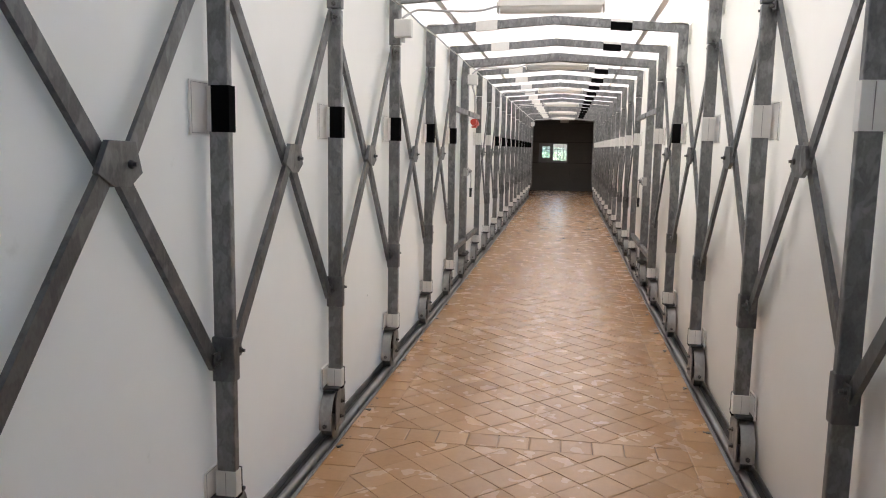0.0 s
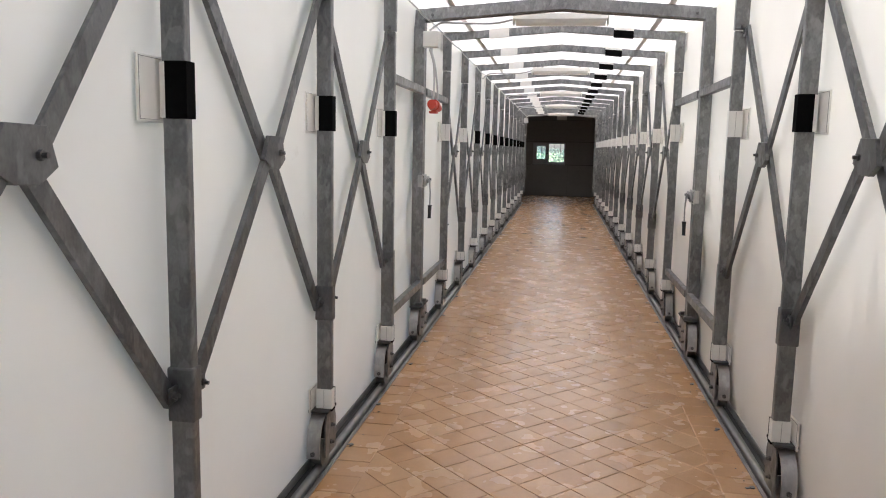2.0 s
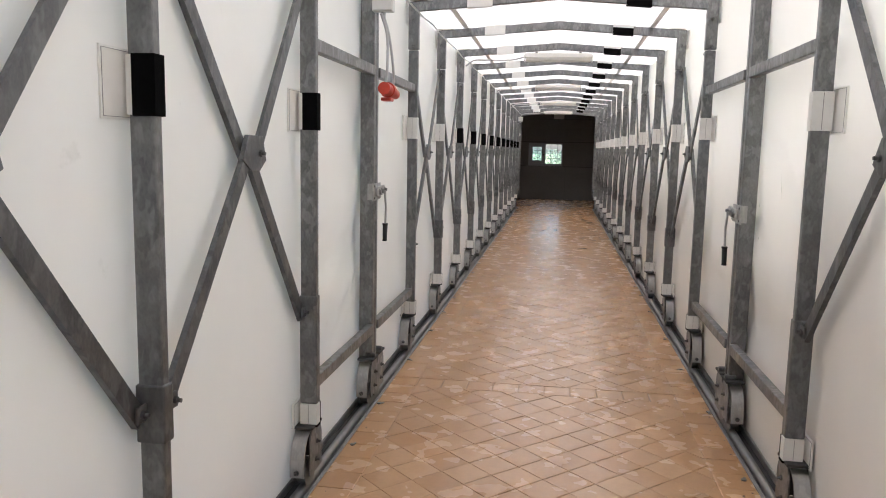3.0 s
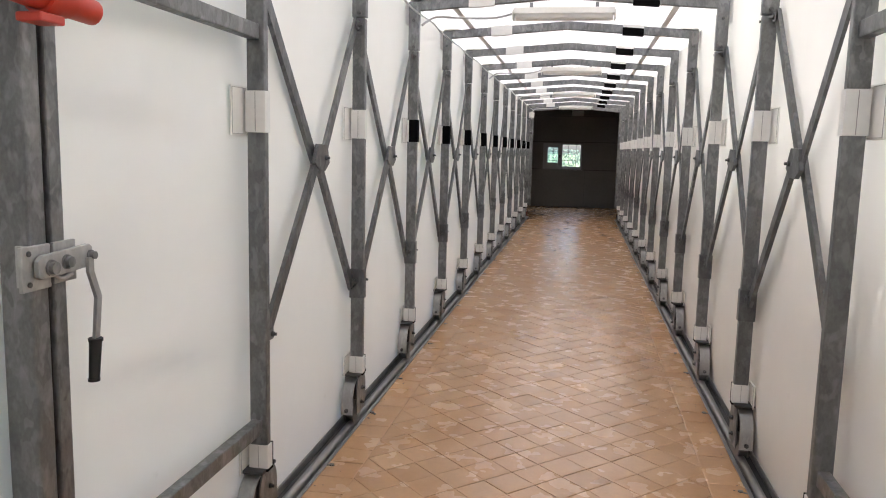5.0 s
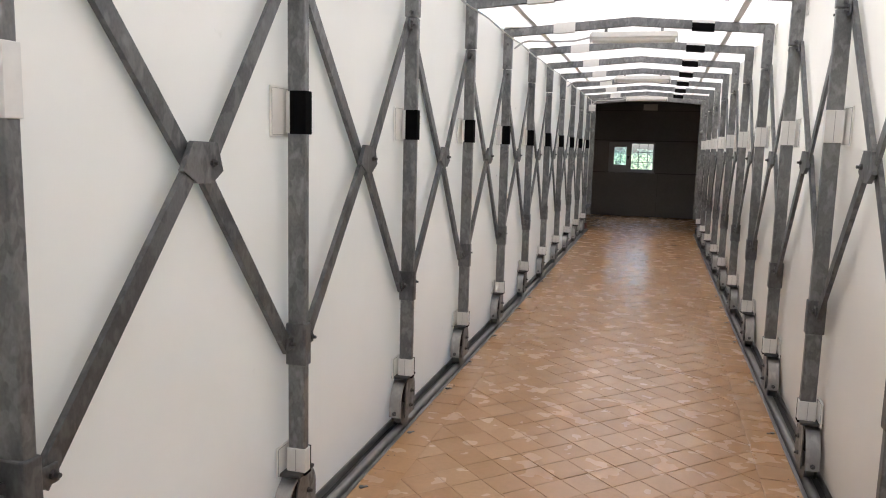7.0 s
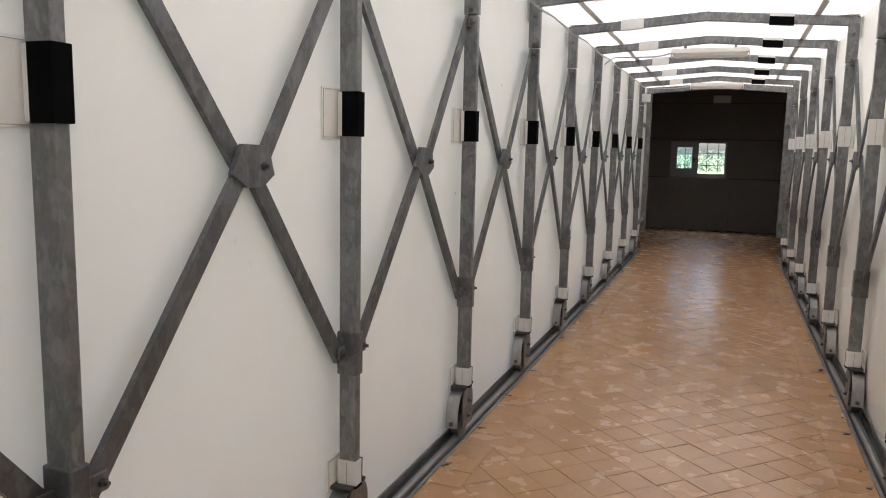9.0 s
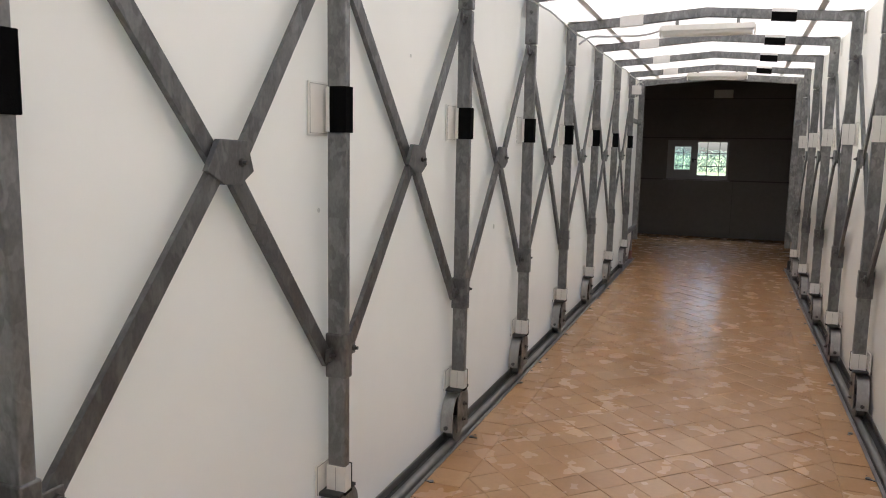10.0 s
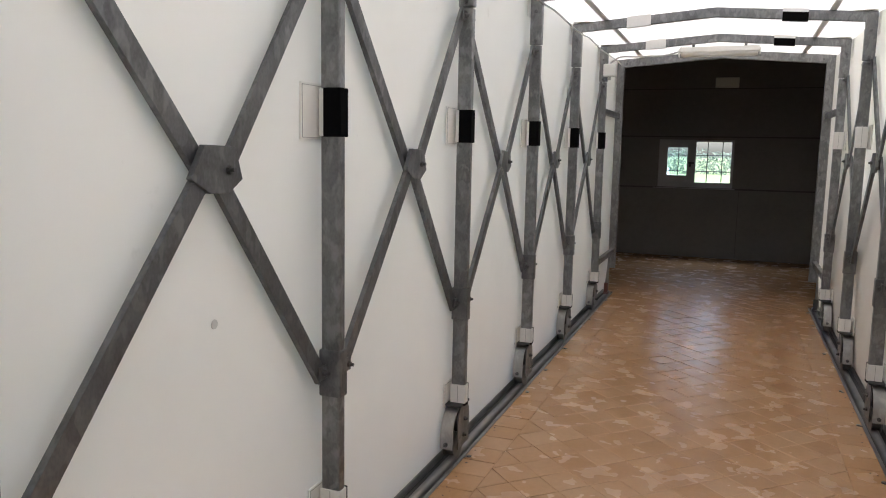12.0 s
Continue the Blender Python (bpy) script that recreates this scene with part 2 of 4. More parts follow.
def smooth_path(pts, n=8):
    """More points along a soft curve through pts."""
    out = []
    P = [Vector(q) for q in pts]
    for i in range(len(P) - 1):
        a, b, c, d = P[max(i - 1, 0)], P[i], P[i + 1], P[min(i + 2, len(P) - 1)]
        for k in range(n):
            t = k / n
            out.append(0.5 * (2 * b + (c - a) * t + (2 * a - 5 * b + 4 * c - d) * t * t + (3 * b - a - 3 * c + d) * t ** 3))
    return out + [P[-1]]


def channel_between(bm, p, q, w, d, t=0.004):
    """A U channel from p to q, open towards the wall: web w wide on the room side, flanges d deep. p and q give x of the web's room face; d signed."""
    p, q = Vector(p), Vector(q)
    u = (q - p).normalized()
    v = Vector((1, 0, 0)).cross(u)
    s = 1 if d > 0 else -1
    outline = [(0, -w / 2), (d, -w / 2), (d, -w / 2 + t), (s * t, -w / 2 + t), (s * t, w / 2 - t), (d, w / 2 - t), (d, w / 2), (0, w / 2)]
    a = [bm.verts.new(p + Vector((x, 0, 0)) + v * y) for x, y in outline]
    b = [bm.verts.new(q + Vector((x, 0, 0)) + v * y) for x, y in outline]
    n = len(outline)
    for i in range(n):
        j = (i + 1) % n
        bm.faces.new((a[i], b[i], b[j], a[j]))
    for ring in (a, b):
        bm.faces.new((ring[0], ring[1], ring[2], ring[3]))
        bm.faces.new((ring[0], ring[3], ring[4], ring[7]))
        bm.faces.new((ring[4], ring[5], ring[6], ring[7]))


# ---- the plan ----
XC, H = -0.132, 0.930          # middle of the tunnel, half its width between the posts
FRAMES = [-1.35, -0.13, 1.09, 2.309, 3.525, 4.786, 6.045, 7.266, 9.454, 10.679, 11.919, 13.156, 14.359, 15.592, 16.817, 18.027, 19.234, 20.476, 21.697, 22.926]
FIRST = 3                      # FRAMES[FIRST] is the first frame in view
JOINT = 8.34                  # the double frame with the winches
PORTAL = 23.98                 # last frame, at the building
BUILDING = 24.10
END = 27.355                   # far wall of the building
DX, DY = 0.066, 0.036          # post section
EAVE, RIDGE = 2.455, 2.525     # top of the beams
SHEET = H + DX + 0.012         # the wall sheet's distance from the middle
BACK = -2.6
FLOOR = 0.03                   # top of the tiles

# ---- the shell ----


def wall_sheet(name, s):
    bm = bmesh.new()
    ny, nz = 640, 60
    y0, y1 = BACK, BUILDING
    grid = []
    for i in range(ny + 1):
        y = y0 + (y1 - y0) * i / ny
        col = []
        for j in range(nz + 1):
            z = 0.02 + (EAVE + 0.004 - 0.02) * j / nz
            free = min(1.0, 4 * j / nz, 4 * (nz - j) / nz)
            b = 0.010 * free * noise.noise(Vector((s * 7, y * 0.9, z * 0.8))) + 0.004 * free * noise.noise(Vector((s * 3, y * 3.1, z * 1.6)))
            bay = math.exp(-((y - 8.3) / 0.9) ** 4)
            b += bay * free * (0.03 + 0.03 * noise.noise(Vector((s * 5, y * 1.6 + z * 1.1, z * 3.4 - y * 0.7))))
            warp = noise.noise(Vector((s * 2, y * 0.9, z * 0.9)))
            crease = (z * 2.6 - y * 0.75 + 0.9 * warp) % 1.0
            b += 0.02 * bay * free * max(0.0, 1 - abs(crease - 0.5) / 0.13) * max(0.0, 0.6 + noise.noise(Vector((s * 9, y * 1.2, z * 2.0))))
            low = 0.04 * max(0, 1 - z / 0.45) ** 1.6
            col.append(bm.verts.new((XC + s * (SHEET + 0.012 + b + low), y, z)))
        grid.append(col)
    for i in range(ny):
        for j in range(nz):
            bm.faces.new((grid[i][j], grid[i + 1][j], grid[i + 1][j + 1], grid[i][j + 1]))
    me = bpy.data.meshes.new(name)
    bm.to_mesh(me)
    bm.free()
    me.materials.append(WALL_PVC)
    me.shade_smooth()
    return tagged(new(name, me), "taut white PVC sheet wall of the tunnel", "wall", kind="structure")


wall_west, wall_east = wall_sheet("wall_west", -1), wall_sheet("wall_east", 1)


def roof_sheet():
    bm = bmesh.new()
    xs = [-1 + 2 * i / 16 for i in range(17)]
    ny = 210
    grid = []
    for i in range(ny + 1):
        y = BACK + (BUILDING - BACK) * i / ny
        row = []
        for u in xs:
            z = EAVE + (RIDGE - EAVE) * (1 - abs(u)) + 0.012 + 0.006 * noise.noise(Vector((u * 2, y * 1.3, 5)))
            row.append(bm.verts.new((XC + u * (SHEET + 0.02), y, z)))
        grid.append(row)
    for i in range(ny):
        for j in range(len(xs) - 1):
            bm.faces.new((grid[i][j], grid[i][j + 1], grid[i + 1][j + 1], grid[i + 1][j]))
    me = bpy.data.meshes.new("ceiling")
    bm.to_mesh(me)
    bm.free()
    me.materials.append(ROOF_PVC)
    me.shade_smooth()
    return tagged(new("ceiling", me), "bright translucent white PVC roof sheet", "ceiling", kind="structure")


ceiling = roof_sheet()


def roof_seam(x):
    def fn(bm):
        u = abs(x - XC) / (SHEET + 0.02)
        z = EAVE + (RIDGE - EAVE) * (1 - u) + 0.002
        box(bm, x - 0.022, x + 0.022, BACK, BUILDING, z - 0.002, z + 0.001)
    ob = new("roof_seam", shape(("roof_seam", x), SEAM_PVC, fn))
    return tagged(ob, "greyish doubled seam along the white roof sheet", "seam", "roof seams", "structure")


for sx in (-0.89, 0.60):
    roof_seam(sx)

back_me = shape(("wall_south",), WALL_PVC, lambda bm: prism(bm, [(XC - SHEET - 0.02, 0.0), (XC + SHEET + 0.02, 0.0), (XC + SHEET + 0.02, EAVE), (XC, RIDGE), (XC - SHEET - 0.02, EAVE)], "y", BACK - 0.03, BACK))
tagged(new("wall_south", back_me), "white PVC sheet closing the tunnel", "wall", kind="structure")

# ---- ground, floor bed, rails ----


def ground_fn(bm):
    r = 400.0
    vs = [bm.verts.new(c) for c in ((-r, -r, -0.026), (r, -r, -0.026), (r, r, -0.026), (-r, r, -0.026))]
    bm.faces.new(vs)


tagged(new("ground", shape(("ground",), GRASS, ground_fn)), "green grass ground outside", "ground", kind="structure")
TX0, TX1 = XC - 0.945, XC + 0.945     # tiled width
floor = new("floor", shape(("floor",), GROUT, lambda bm: box(bm, XC - 0.955, XC + 0.955, BACK - 0.2, BUILDING, -0.055, -0.0035)))
floor.location.z = FLOOR
tagged(floor, "floor bed of brown grout under terracotta tiles", "floor", kind="structure")
room_floor = new("floor_room", shape(("floor_room",), GROUT, lambda bm: box(bm, -3.0, 2.8, BUILDING, END + 0.2, -0.055, -0.0035)))
room_floor.location.z = FLOOR
tagged(room_floor, "floor bed of brown grout in the building", "floor", kind="structure")


def rail_thing(s):
    side = thing("track_rail", (XC, 0, FLOOR), "worn grey steel track rail along the tiled floor", "rail", "track rails", "structure")
    def sx(a, b):
        return (min(s * a, s * b), max(s * a, s * b))
    y0, y1 = BACK, BUILDING - 0.1
    def fix(a, b, z0, z1, bev=0.0):
        return lambda bm: box(bm, *sx(a, b), y0, y1, z0, z1, bev)
    part("edge_strip", shape(("edge_strip", s), RAIL, fix(0.945, 0.962, -0.03, 0.004, 0.002)), side, label="flat grey steel edge strip")
    part("channel", shape(("channel", s), CHANNEL, fix(0.962, 1.062, -0.045, -0.012)), side, label="dirty dark steel channel")
    def pipe(bm):
        outline = []
        for k in range(13):
            a = math.pi * k / 12
            outline.append((s * 0.994 + 0.021 * math.cos(a), -0.004 + 0.024 * math.sin(a)))
        outline += [(s * 0.994 - 0.021, -0.014), (s * 0.994 + 0.021, -0.014)]
        prism(bm, outline, "y", y0, y1)
    part("running_rail", shape(("running_rail", s), RAIL, pipe, True), side, label="rounded running rail polished by wheels")
    rng = random.Random(20 + s)
    y = 0.4
    while y < y1:
        me = shape(("anchor", rng.randrange(3)), BOLT, lambda bm: (cyl(bm, (0, 0, -0.01), (0, 0, 0.006), 0.012, 8), box(bm, -0.008, 0.03, -0.006, 0.006, -0.004, 0.003)))
        a = part("anchor_screw", me, side, (s * (0.93 + rng.uniform(-0.02, 0.005)), y, 0.0))
        a.rotation_euler = (0, 0, rng.uniform(0, 6.28))
        y += rng.uniform(0.5, 1.1)
    part("outer_lip", shape(("outer_lip", s), RAIL, fix(1.046, 1.078, -0.012, 0.03, 0.008)), side, label="grey rounded outer lip")


rail_thing(-1)
rail_thing(1)


# ---- tunnel frames ----
def strap_post(s, z0, z1, black, key):
    """A strap folded round a post."""
    o = 0.004
    def fn(bm):
        a, b = s * (H - o), s * (H + DX + o)
        box(bm, min(a, b), max(a, b), -DY - o, o, z0, z1, 0.002)
    return shape((key, s, round(z0, 3), round(z1, 3), black), STRAP_WHITE, fn)


def fork_fn(s):
    def fn(bm):
        w = 0.030
        xc = s * (H + 0.058)
        pts = [(-0.118, 0.095), (-0.118, 0.15), (-0.111, 0.188), (-0.097, 0.221), (-0.076, 0.248), (-0.048, 0.266), (-0.02, 0.274)]
        inner = [(y + 0.010, z - 0.004) for y, z in pts[::-1]]
        prism(bm, pts + inner, "x", xc - w, xc + w)
    return fn


def plate_fn(s, off):
    def fn(bm):
        x0 = s * (H + 0.058 + off)
        pts = [(-0.052, 0.075)]
        pts += [(0.026 + 0.078 * math.cos(a), 0.205 + 0.085 * math.sin(a)) for a in (math.pi * (1 - k / 12) for k in range(13))]
        pts += [(0.10, 0.075)]
        prism(bm, pts, "x", x0 - 0.003, x0 + 0.003)
    return fn


def wheel_fn(s):
    def fn(bm):
        x = s * (H + 0.062)
        c = Vector((x, -0.01, 0.086))
        for a, b, r1, r2 in ((-0.026, -0.018, 0.067, 0.057), (-0.018, 0.018, 0.057, 0.057), (0.018, 0.026, 0.057, 0.067)):
            cyl(bm, c + Vector((a, 0, 0)), c + Vector((b, 0, 0)), r1, 24, r2)
        cyl(bm, c + Vector((-0.034, 0, 0)), c + Vector((0.034, 0, 0)), 0.014, 10)
    return fn


def bolt_me():
    def fn(bm):
        cyl(bm, (0, 0, 0), (0, 0, 0.009), 0.011, 6)
        cyl(bm, (0, 0, 0.009), (0, 0, 0.020), 0.006, 8)
    return shape(("bolt",), BOLT, fn)


def bolt(parent, at, direction):
    ob = part("bolt", bolt_me(), parent, at)
    ob.rotation_euler = Vector(direction).to_track_quat("Z", "Y").to_euler()
    return ob


def castor(frame_ob, s, y=0.0):
    c = part("castor", shape(("castor_fork", s), GALV_FORK, fork_fn(s), True), frame_ob, (0, y, FLOOR * 0.7), "zinc grey castor guard")
    part("wheel", shape(("castor_wheel", s), WHEEL, wheel_fn(s), True), c, label="grooved iron wheel on the rail")
    part("side_plate", shape(("castor_plate", s, 1), GALV, plate_fn(s, -0.034)), c)
    part("side_plate", shape(("castor_plate", s, 2), GALV_DARK, plate_fn(s, 0.034)), c)
    bolt(c, (s * (H + 0.058), -0.118, 0.118), (0, -1, 0))
    bolt(c, (s * (H + 0.023), 0.02, 0.125), (-s, 0, 0))
    bolt(c, (s * (H + 0.023), 0.035, 0.20), (-s, 0, 0))
    part("top_bracket", shape(("top_bracket", s), CHANNEL, lambda bm: box(bm, min(s * (H + 0.002), s * (H + 0.094)), max(s * (H + 0.002), s * (H + 0.094)), -0.075, 0.05, 0.288, 0.301, 0.003)), c, label="dark top bracket")
    part("neck", shape(("castor_neck", s), GALV_DARK, post_fn(s, 0.301, 0.322, -0.004)), c)
    # dark plate added behind the wheel for the shaded gap
    part("cheek", shape(("castor_shade_plate", s), CHANNEL, lambda bm: box(bm, min(s * (H + 0.030), s * (H + 0.088)), max(s * (H + 0.030), s * (H + 0.088)), 0.06, 0.07, 0.12, 0.287)), c, label="dark rear plate for the shade inside the castor")


def beam_half(s, section=0.066, dy=DY):
    def fn(bm):
        x0, x1 = s * (H + DX), 0.0
        z0, z1 = EAVE - 0.004, RIDGE
        prism(bm, [(x0, z0 - section), (x0, z0), (x1, z1), (x1, z1 - section)], "y", -dy, 0)
        bmesh.ops.bevel(bm, geom=[e for e in bm.edges if abs(e.verts[0].co.y - e.verts[1].co.y) < 1e-5 and abs(e.verts[0].co.x - e.verts[1].co.x) > 0.1], offset=0.004, segments=2, affect="EDGES", profile=0.5)
    return fn


def post_fn(s, z0, z1, grow=0.0, dy=DY):
    def fn(bm):
        a, b = s * (H - grow), s * (H + DX + grow)
        box(bm, min(a, b), max(a, b), -dy - grow, grow, z0, z1, 0.005)
    return fn


def beam_strap(x0, x1, black):
    """A strap round the roof beam; the black one shows its velcro below."""
    top, low = [], []
    for x in (x0, x1):
        zt = EAVE + (RIDGE - EAVE) * (1 - abs(x) / (H + DX))
        top.append((x, zt + 0.004))
        low.append((x, zt - 0.068 - 0.006))
    def whole(bm):
        prism(bm, [top[0], top[1], low[1], low[0]], "y", -DY - 0.004, 0.004)
    def lower(bm):
        h = 0.054
        prism(bm, [(x0, low[0][1] + h), (x1, low[1][1] + h), (x1, low[1][1] - 0.003), (x0, low[0][1] - 0.003)], "y", -DY - 0.008, 0.008)
    return shape(("beam_strap", x0), STRAP_WHITE, whole), (shape(("beam_velcro", x0), VELCRO, lower) if black else None)


def patch_fn(s, z0, z1, y0, y1):
    def fn(bm):
        a, b = s * (SHEET + 0.002), s * (SHEET + 0.008)
        box(bm, min(a, b), max(a, b), y0, y1, z0, z1, 0.001)
    return fn


def stitch_fn(s, z0, z1, y0, y1):
    def fn(bm):
        a, b = s * (SHEET + 0.0005), s * (SHEET + 0.0045)
        x0, x1, w = min(a, b), max(a, b), 0.0012
        for ya, yb, za, zb in ((y0, y1, z1 - w, z1), (y0, y1, z0, z0 + w), (y0, y0 + w, z0, z1), (y1 - w, y1, z0, z1)):
            box(bm, x0, x1, ya, yb, za, zb)
    return fn


STRAP_Z = {-1: (1.545, 1.688), 1: (1.572, 1.712)}


def tunnel_frame(y, west, east, end=0, wheels=True, name="tunnel_frame"):
    """One galvanised portal frame: west and east say the colour of the post straps, or nothing."""
    f = thing(name, (XC, y, 0), "galvanised steel tunnel frame with straps, standing on castors", "frame", "tunnel frames")
    for s, colour in ((-1, west), (1, east)):
        part("post", shape(("post", s), GALV, post_fn(s, 0.31, 2.135)), f)
        part("corner_sleeve", shape(("corner_sleeve", s), GALV, post_fn(s, 2.14, EAVE - 0.006, 0.003)), f)
        if not end:
            part("collar", shape(("collar", s), GALV_DARK, post_fn(s, 0.722, 0.875, 0.006)), f, label="darker steel collar")
        elif end == 1:
            part("lower_sleeve", shape(("lower_sleeve", s), GALV, post_fn(s, 0.412, 0.87, 0.004)), f, label="inner sleeve of the foot")
        part("rafter", shape(("rafter", s), GALV, beam_half(s)), f)
        part("corner_patch", shape(("roof_patch", s), SEAM_PVC, lambda bm, s=s: box(bm, min(s * (H - 0.075), s * (H + DX)), max(s * (H - 0.075), s * (H + DX)), -DY - 0.028, 0.028, EAVE + 0.0045, EAVE + 0.0065)), f, label="beige sewn corner patch")
        part("corner_patch", shape(("side_patch", s), SEAM_PVC, lambda bm, s=s: box(bm, min(s * (SHEET + 0.001), s * (SHEET + 0.004)), max(s * (SHEET + 0.001), s * (SHEET + 0.004)), -DY - 0.028, 0.028, EAVE - 0.15, EAVE)), f, label="beige sewn corner patch")
        for zb in (2.16, 2.33):
            bolt(f, (s * (H + DX * 0.5), -DY - 0.003, zb), (0, -1, 0))
        low = part("lower_strap", strap_post(s, 0.320, 0.410, False, "lower_strap"), f, label="white PVC strap")

        def low_seam(bm, s=s):
            a = s * (H + DX * 0.5)
            box(bm, a - 0.0008, a + 0.0008, -DY - 0.0055, -DY - 0.004, 0.324, 0.406)
        part("stitch_line", shape(("low_stitch_line", s), STITCH, low_seam), low)

        def binding(bm, s=s):
            a, b = s * (H - 0.006), s * (H + DX + 0.006)
            box(bm, min(a, b), max(a, b), -DY - 0.006, 0.006, 0.311, 0.321, 0.001)
            c, d = s * (H - 0.0055), s * (H + 0.006)
            box(bm, min(c, d), max(c, d), 0.0045, 0.008, 0.322, 0.412, 0.001)
        part("velcro_edge", shape(("low_binding", s), VELCRO, binding), low, label="black velcro edge")
        part("strap_flap", shape(("low_flap", s), FLAP, patch_fn(s, 0.308, 0.422, -DY - 0.055, 0.012)), f)
        part("stitching", shape(("low_stitching", s), STITCH, stitch_fn(s, 0.314, 0.416, -DY - 0.049, 0.006)), f)
        if colour:
            z0, z1 = STRAP_Z[s]
            st = part("post_strap", strap_post(s, z0, z1, colour == "black", "post_strap"), f, label="white PVC strap")
            if colour == "black":
                def velcro(bm, s=s, z0=z0, z1=z1):
                    a, b = s * (H - 0.007), s * (H + DX * 0.82)
                    box(bm, min(a, b), max(a, b), -DY - 0.007, 0.006, z0 - 0.002, z1 + 0.002, 0.002)
                part("velcro_face", shape(("velcro_face", s), VELCRO, velcro), st, label="black velcro face")
            else:
                def seam(bm, s=s, z0=z0, z1=z1):
                    a = s * (H + DX * 0.5)
                    box(bm, a - 0.001, a + 0.001, -DY - 0.0055, -DY - 0.004, z0 + 0.004, z1 - 0.004)
                part("stitch_line", shape(("stitch_line", s), STITCH, seam), st)
            part("strap_flap", shape(("flap", s), FLAP, patch_fn(s, z0 - 0.012, z1 + 0.014, -DY - 0.09, 0.03)), f)
            part("stitching", shape(("stitching", s), STITCH, stitch_fn(s, z0 - 0.006, z1 + 0.008, -DY - 0.084, 0.024)), f)
        if wheels:
            castor(f, s)
    for x0, x1, black in ((-0.605, -0.437, False), (0.425, 0.585, True)):
        a, b = beam_strap(x0, x1, black)
        st = part("roof_strap", a, f, label="white PVC strap")
        if b:
            part("velcro_face", b, st, label="black velcro face")
    return f


def strap_colours(i):
    k = i - FIRST
    west = "white" if k in (5, 6) else "black"
    east = "black" if k == 3 else "white"
    return west, east


for i, y in enumerate(FRAMES):
    tunnel_frame(y, *strap_colours(i), end={FIRST + 4: 1, FIRST + 5: 2}.get(i, 0))


# ---- scissor braces between the frames ----
def scissor(y0, y1, s):
    b = thing("scissor_brace", (XC, y0, 0), "galvanised scissor brace bolted between two tunnel frames", "brace", "scissor braces")
    L, w, near, far = y1 - y0, 0.050, 0.055, 0.030
    lift = 0.026 if s > 0 else 0.0
    zl, zh = 0.807 + lift, 2.097 + lift
    mid, zm = (L - DY) / 2 + 0.018, (zl + zh) / 2
    d = -s                       # the front bar rises away from the start on the west side, towards it on the east
    key = (s, round(L, 3))
    xf, xb = s * (H + 0.030), s * (H + 0.052)
    for name, end, zp, off, x, deep in (("front_bar", -1, zl, -0.010, xf, 0.018), ("front_bar", 1, zh, 0.07, xf + s * 0.007, 0.013), ("rear_bar", -1, zh, 0.0, xb, 0.018), ("rear_bar", 1, zl, 0.043, xb, 0.018)):
        pin = Vector((x, near if d * end < 0 else L - DY - far, zp))
        tip = Vector((x, mid + d * off, zm))
        run = (tip - pin).normalized()
        part(name, shape((name, end, *key), GALV_DARK, lambda bm: channel_between(bm, pin - run * 0.03, tip + run * 0.03, w, s * deep)), b)
        side, reach = (1, near) if pin.y < mid else (-1, far)
        lug = shape(("lug", side), GALV_DARK, lambda bm: (box(bm, -0.004, 0.004, min(-side * reach, side * 0.02), max(-side * reach, side * 0.02), -0.022, 0.022, 0.003)))
        at = Vector((x - s * 0.008, pin.y, zp))
        part("lug", lug, b, at, "folded fixing tab")
        bolt(b, at - Vector((s * 0.003, 0, 0)), (-s, 0, 0))

    def plate(bm):
        pts = [(-0.075, -0.019), (-0.01, -0.055), (0.062, -0.057), (0.117, -0.024), (0.09, 0.057), (-0.025, 0.06)]
        a, c = xf - s * 0.005, xf + s * 0.012
        prism(bm, [(mid + d * u, zm + v) for u, v in pts], "x", min(a, c), max(a, c))
        bmesh.ops.bevel(bm, geom=bm.edges[:], offset=0.0015, segments=2, affect="EDGES", profile=0.5)
    part("centre_plate", shape(("centre_plate", *key), GALV_DARK, plate), b, label="grey folded pivot plate where the bars cross")
    bolt(b, (xf - s * 0.005, mid + (0.06 if s < 0 else 0.02), zm), (-s, 0, 0))


for i in range(len(FRAMES) - 1):
    if i == FIRST + 4:
        continue
    for s in (-1, 1):
        scissor(FRAMES[i], FRAMES[i + 1], s)


# ---- the double joint frame with its winches, and the end bay ----
def joint_frame(y, x0=-0.004, deep=DX + 0.004, wide=DY, label="strapless galvanised joint frame with box posts"):
    """A strapless frame: its posts stand x0 behind the line of the others, deep across and wide along the tunnel."""
    f = thing("joint_frame", (XC, y, 0), label, "frame", "joint frames")
    for s in (-1, 1):
        a, b = s * (H + x0), s * (H + deep)
        part("post", shape(("joint_post", s, x0, wide), GALV, lambda bm: box(bm, min(a, b), max(a, b), -wide - 0.003, 0.003, 0.30, EAVE - 0.008, 0.006)), f)
        part("rafter", shape(("joint_rafter", s, wide), GALV, beam_half(s, 0.082, wide)), f)
        bolt(f, (s * (H - 0.03), -wide, EAVE - 0.045), (0, -1, 0))
    return f


j1, j2 = joint_frame(JOINT, 0.024, 0.10, 0.045), joint_frame(JOINT + 0.06, 0.026, 0.10, 0.034)
for f, dy in ((j1, -0.03), (j2, 0.06)):
    for s in (-1, 1):
        castor(f, s, dy)
for s in (-1, 1):
    a, b = s * (H + 0.040), s * (H + 0.098)
    # black strip that fills the gap between the two posts
    part("gap_seal", shape(("gap_seal", s), RUBBER, lambda bm: box(bm, min(a, b), max(a, b), 0.001, 0.025, 0.31, EAVE - 0.09)), j1, label="black strip filling the gap between the joint posts")


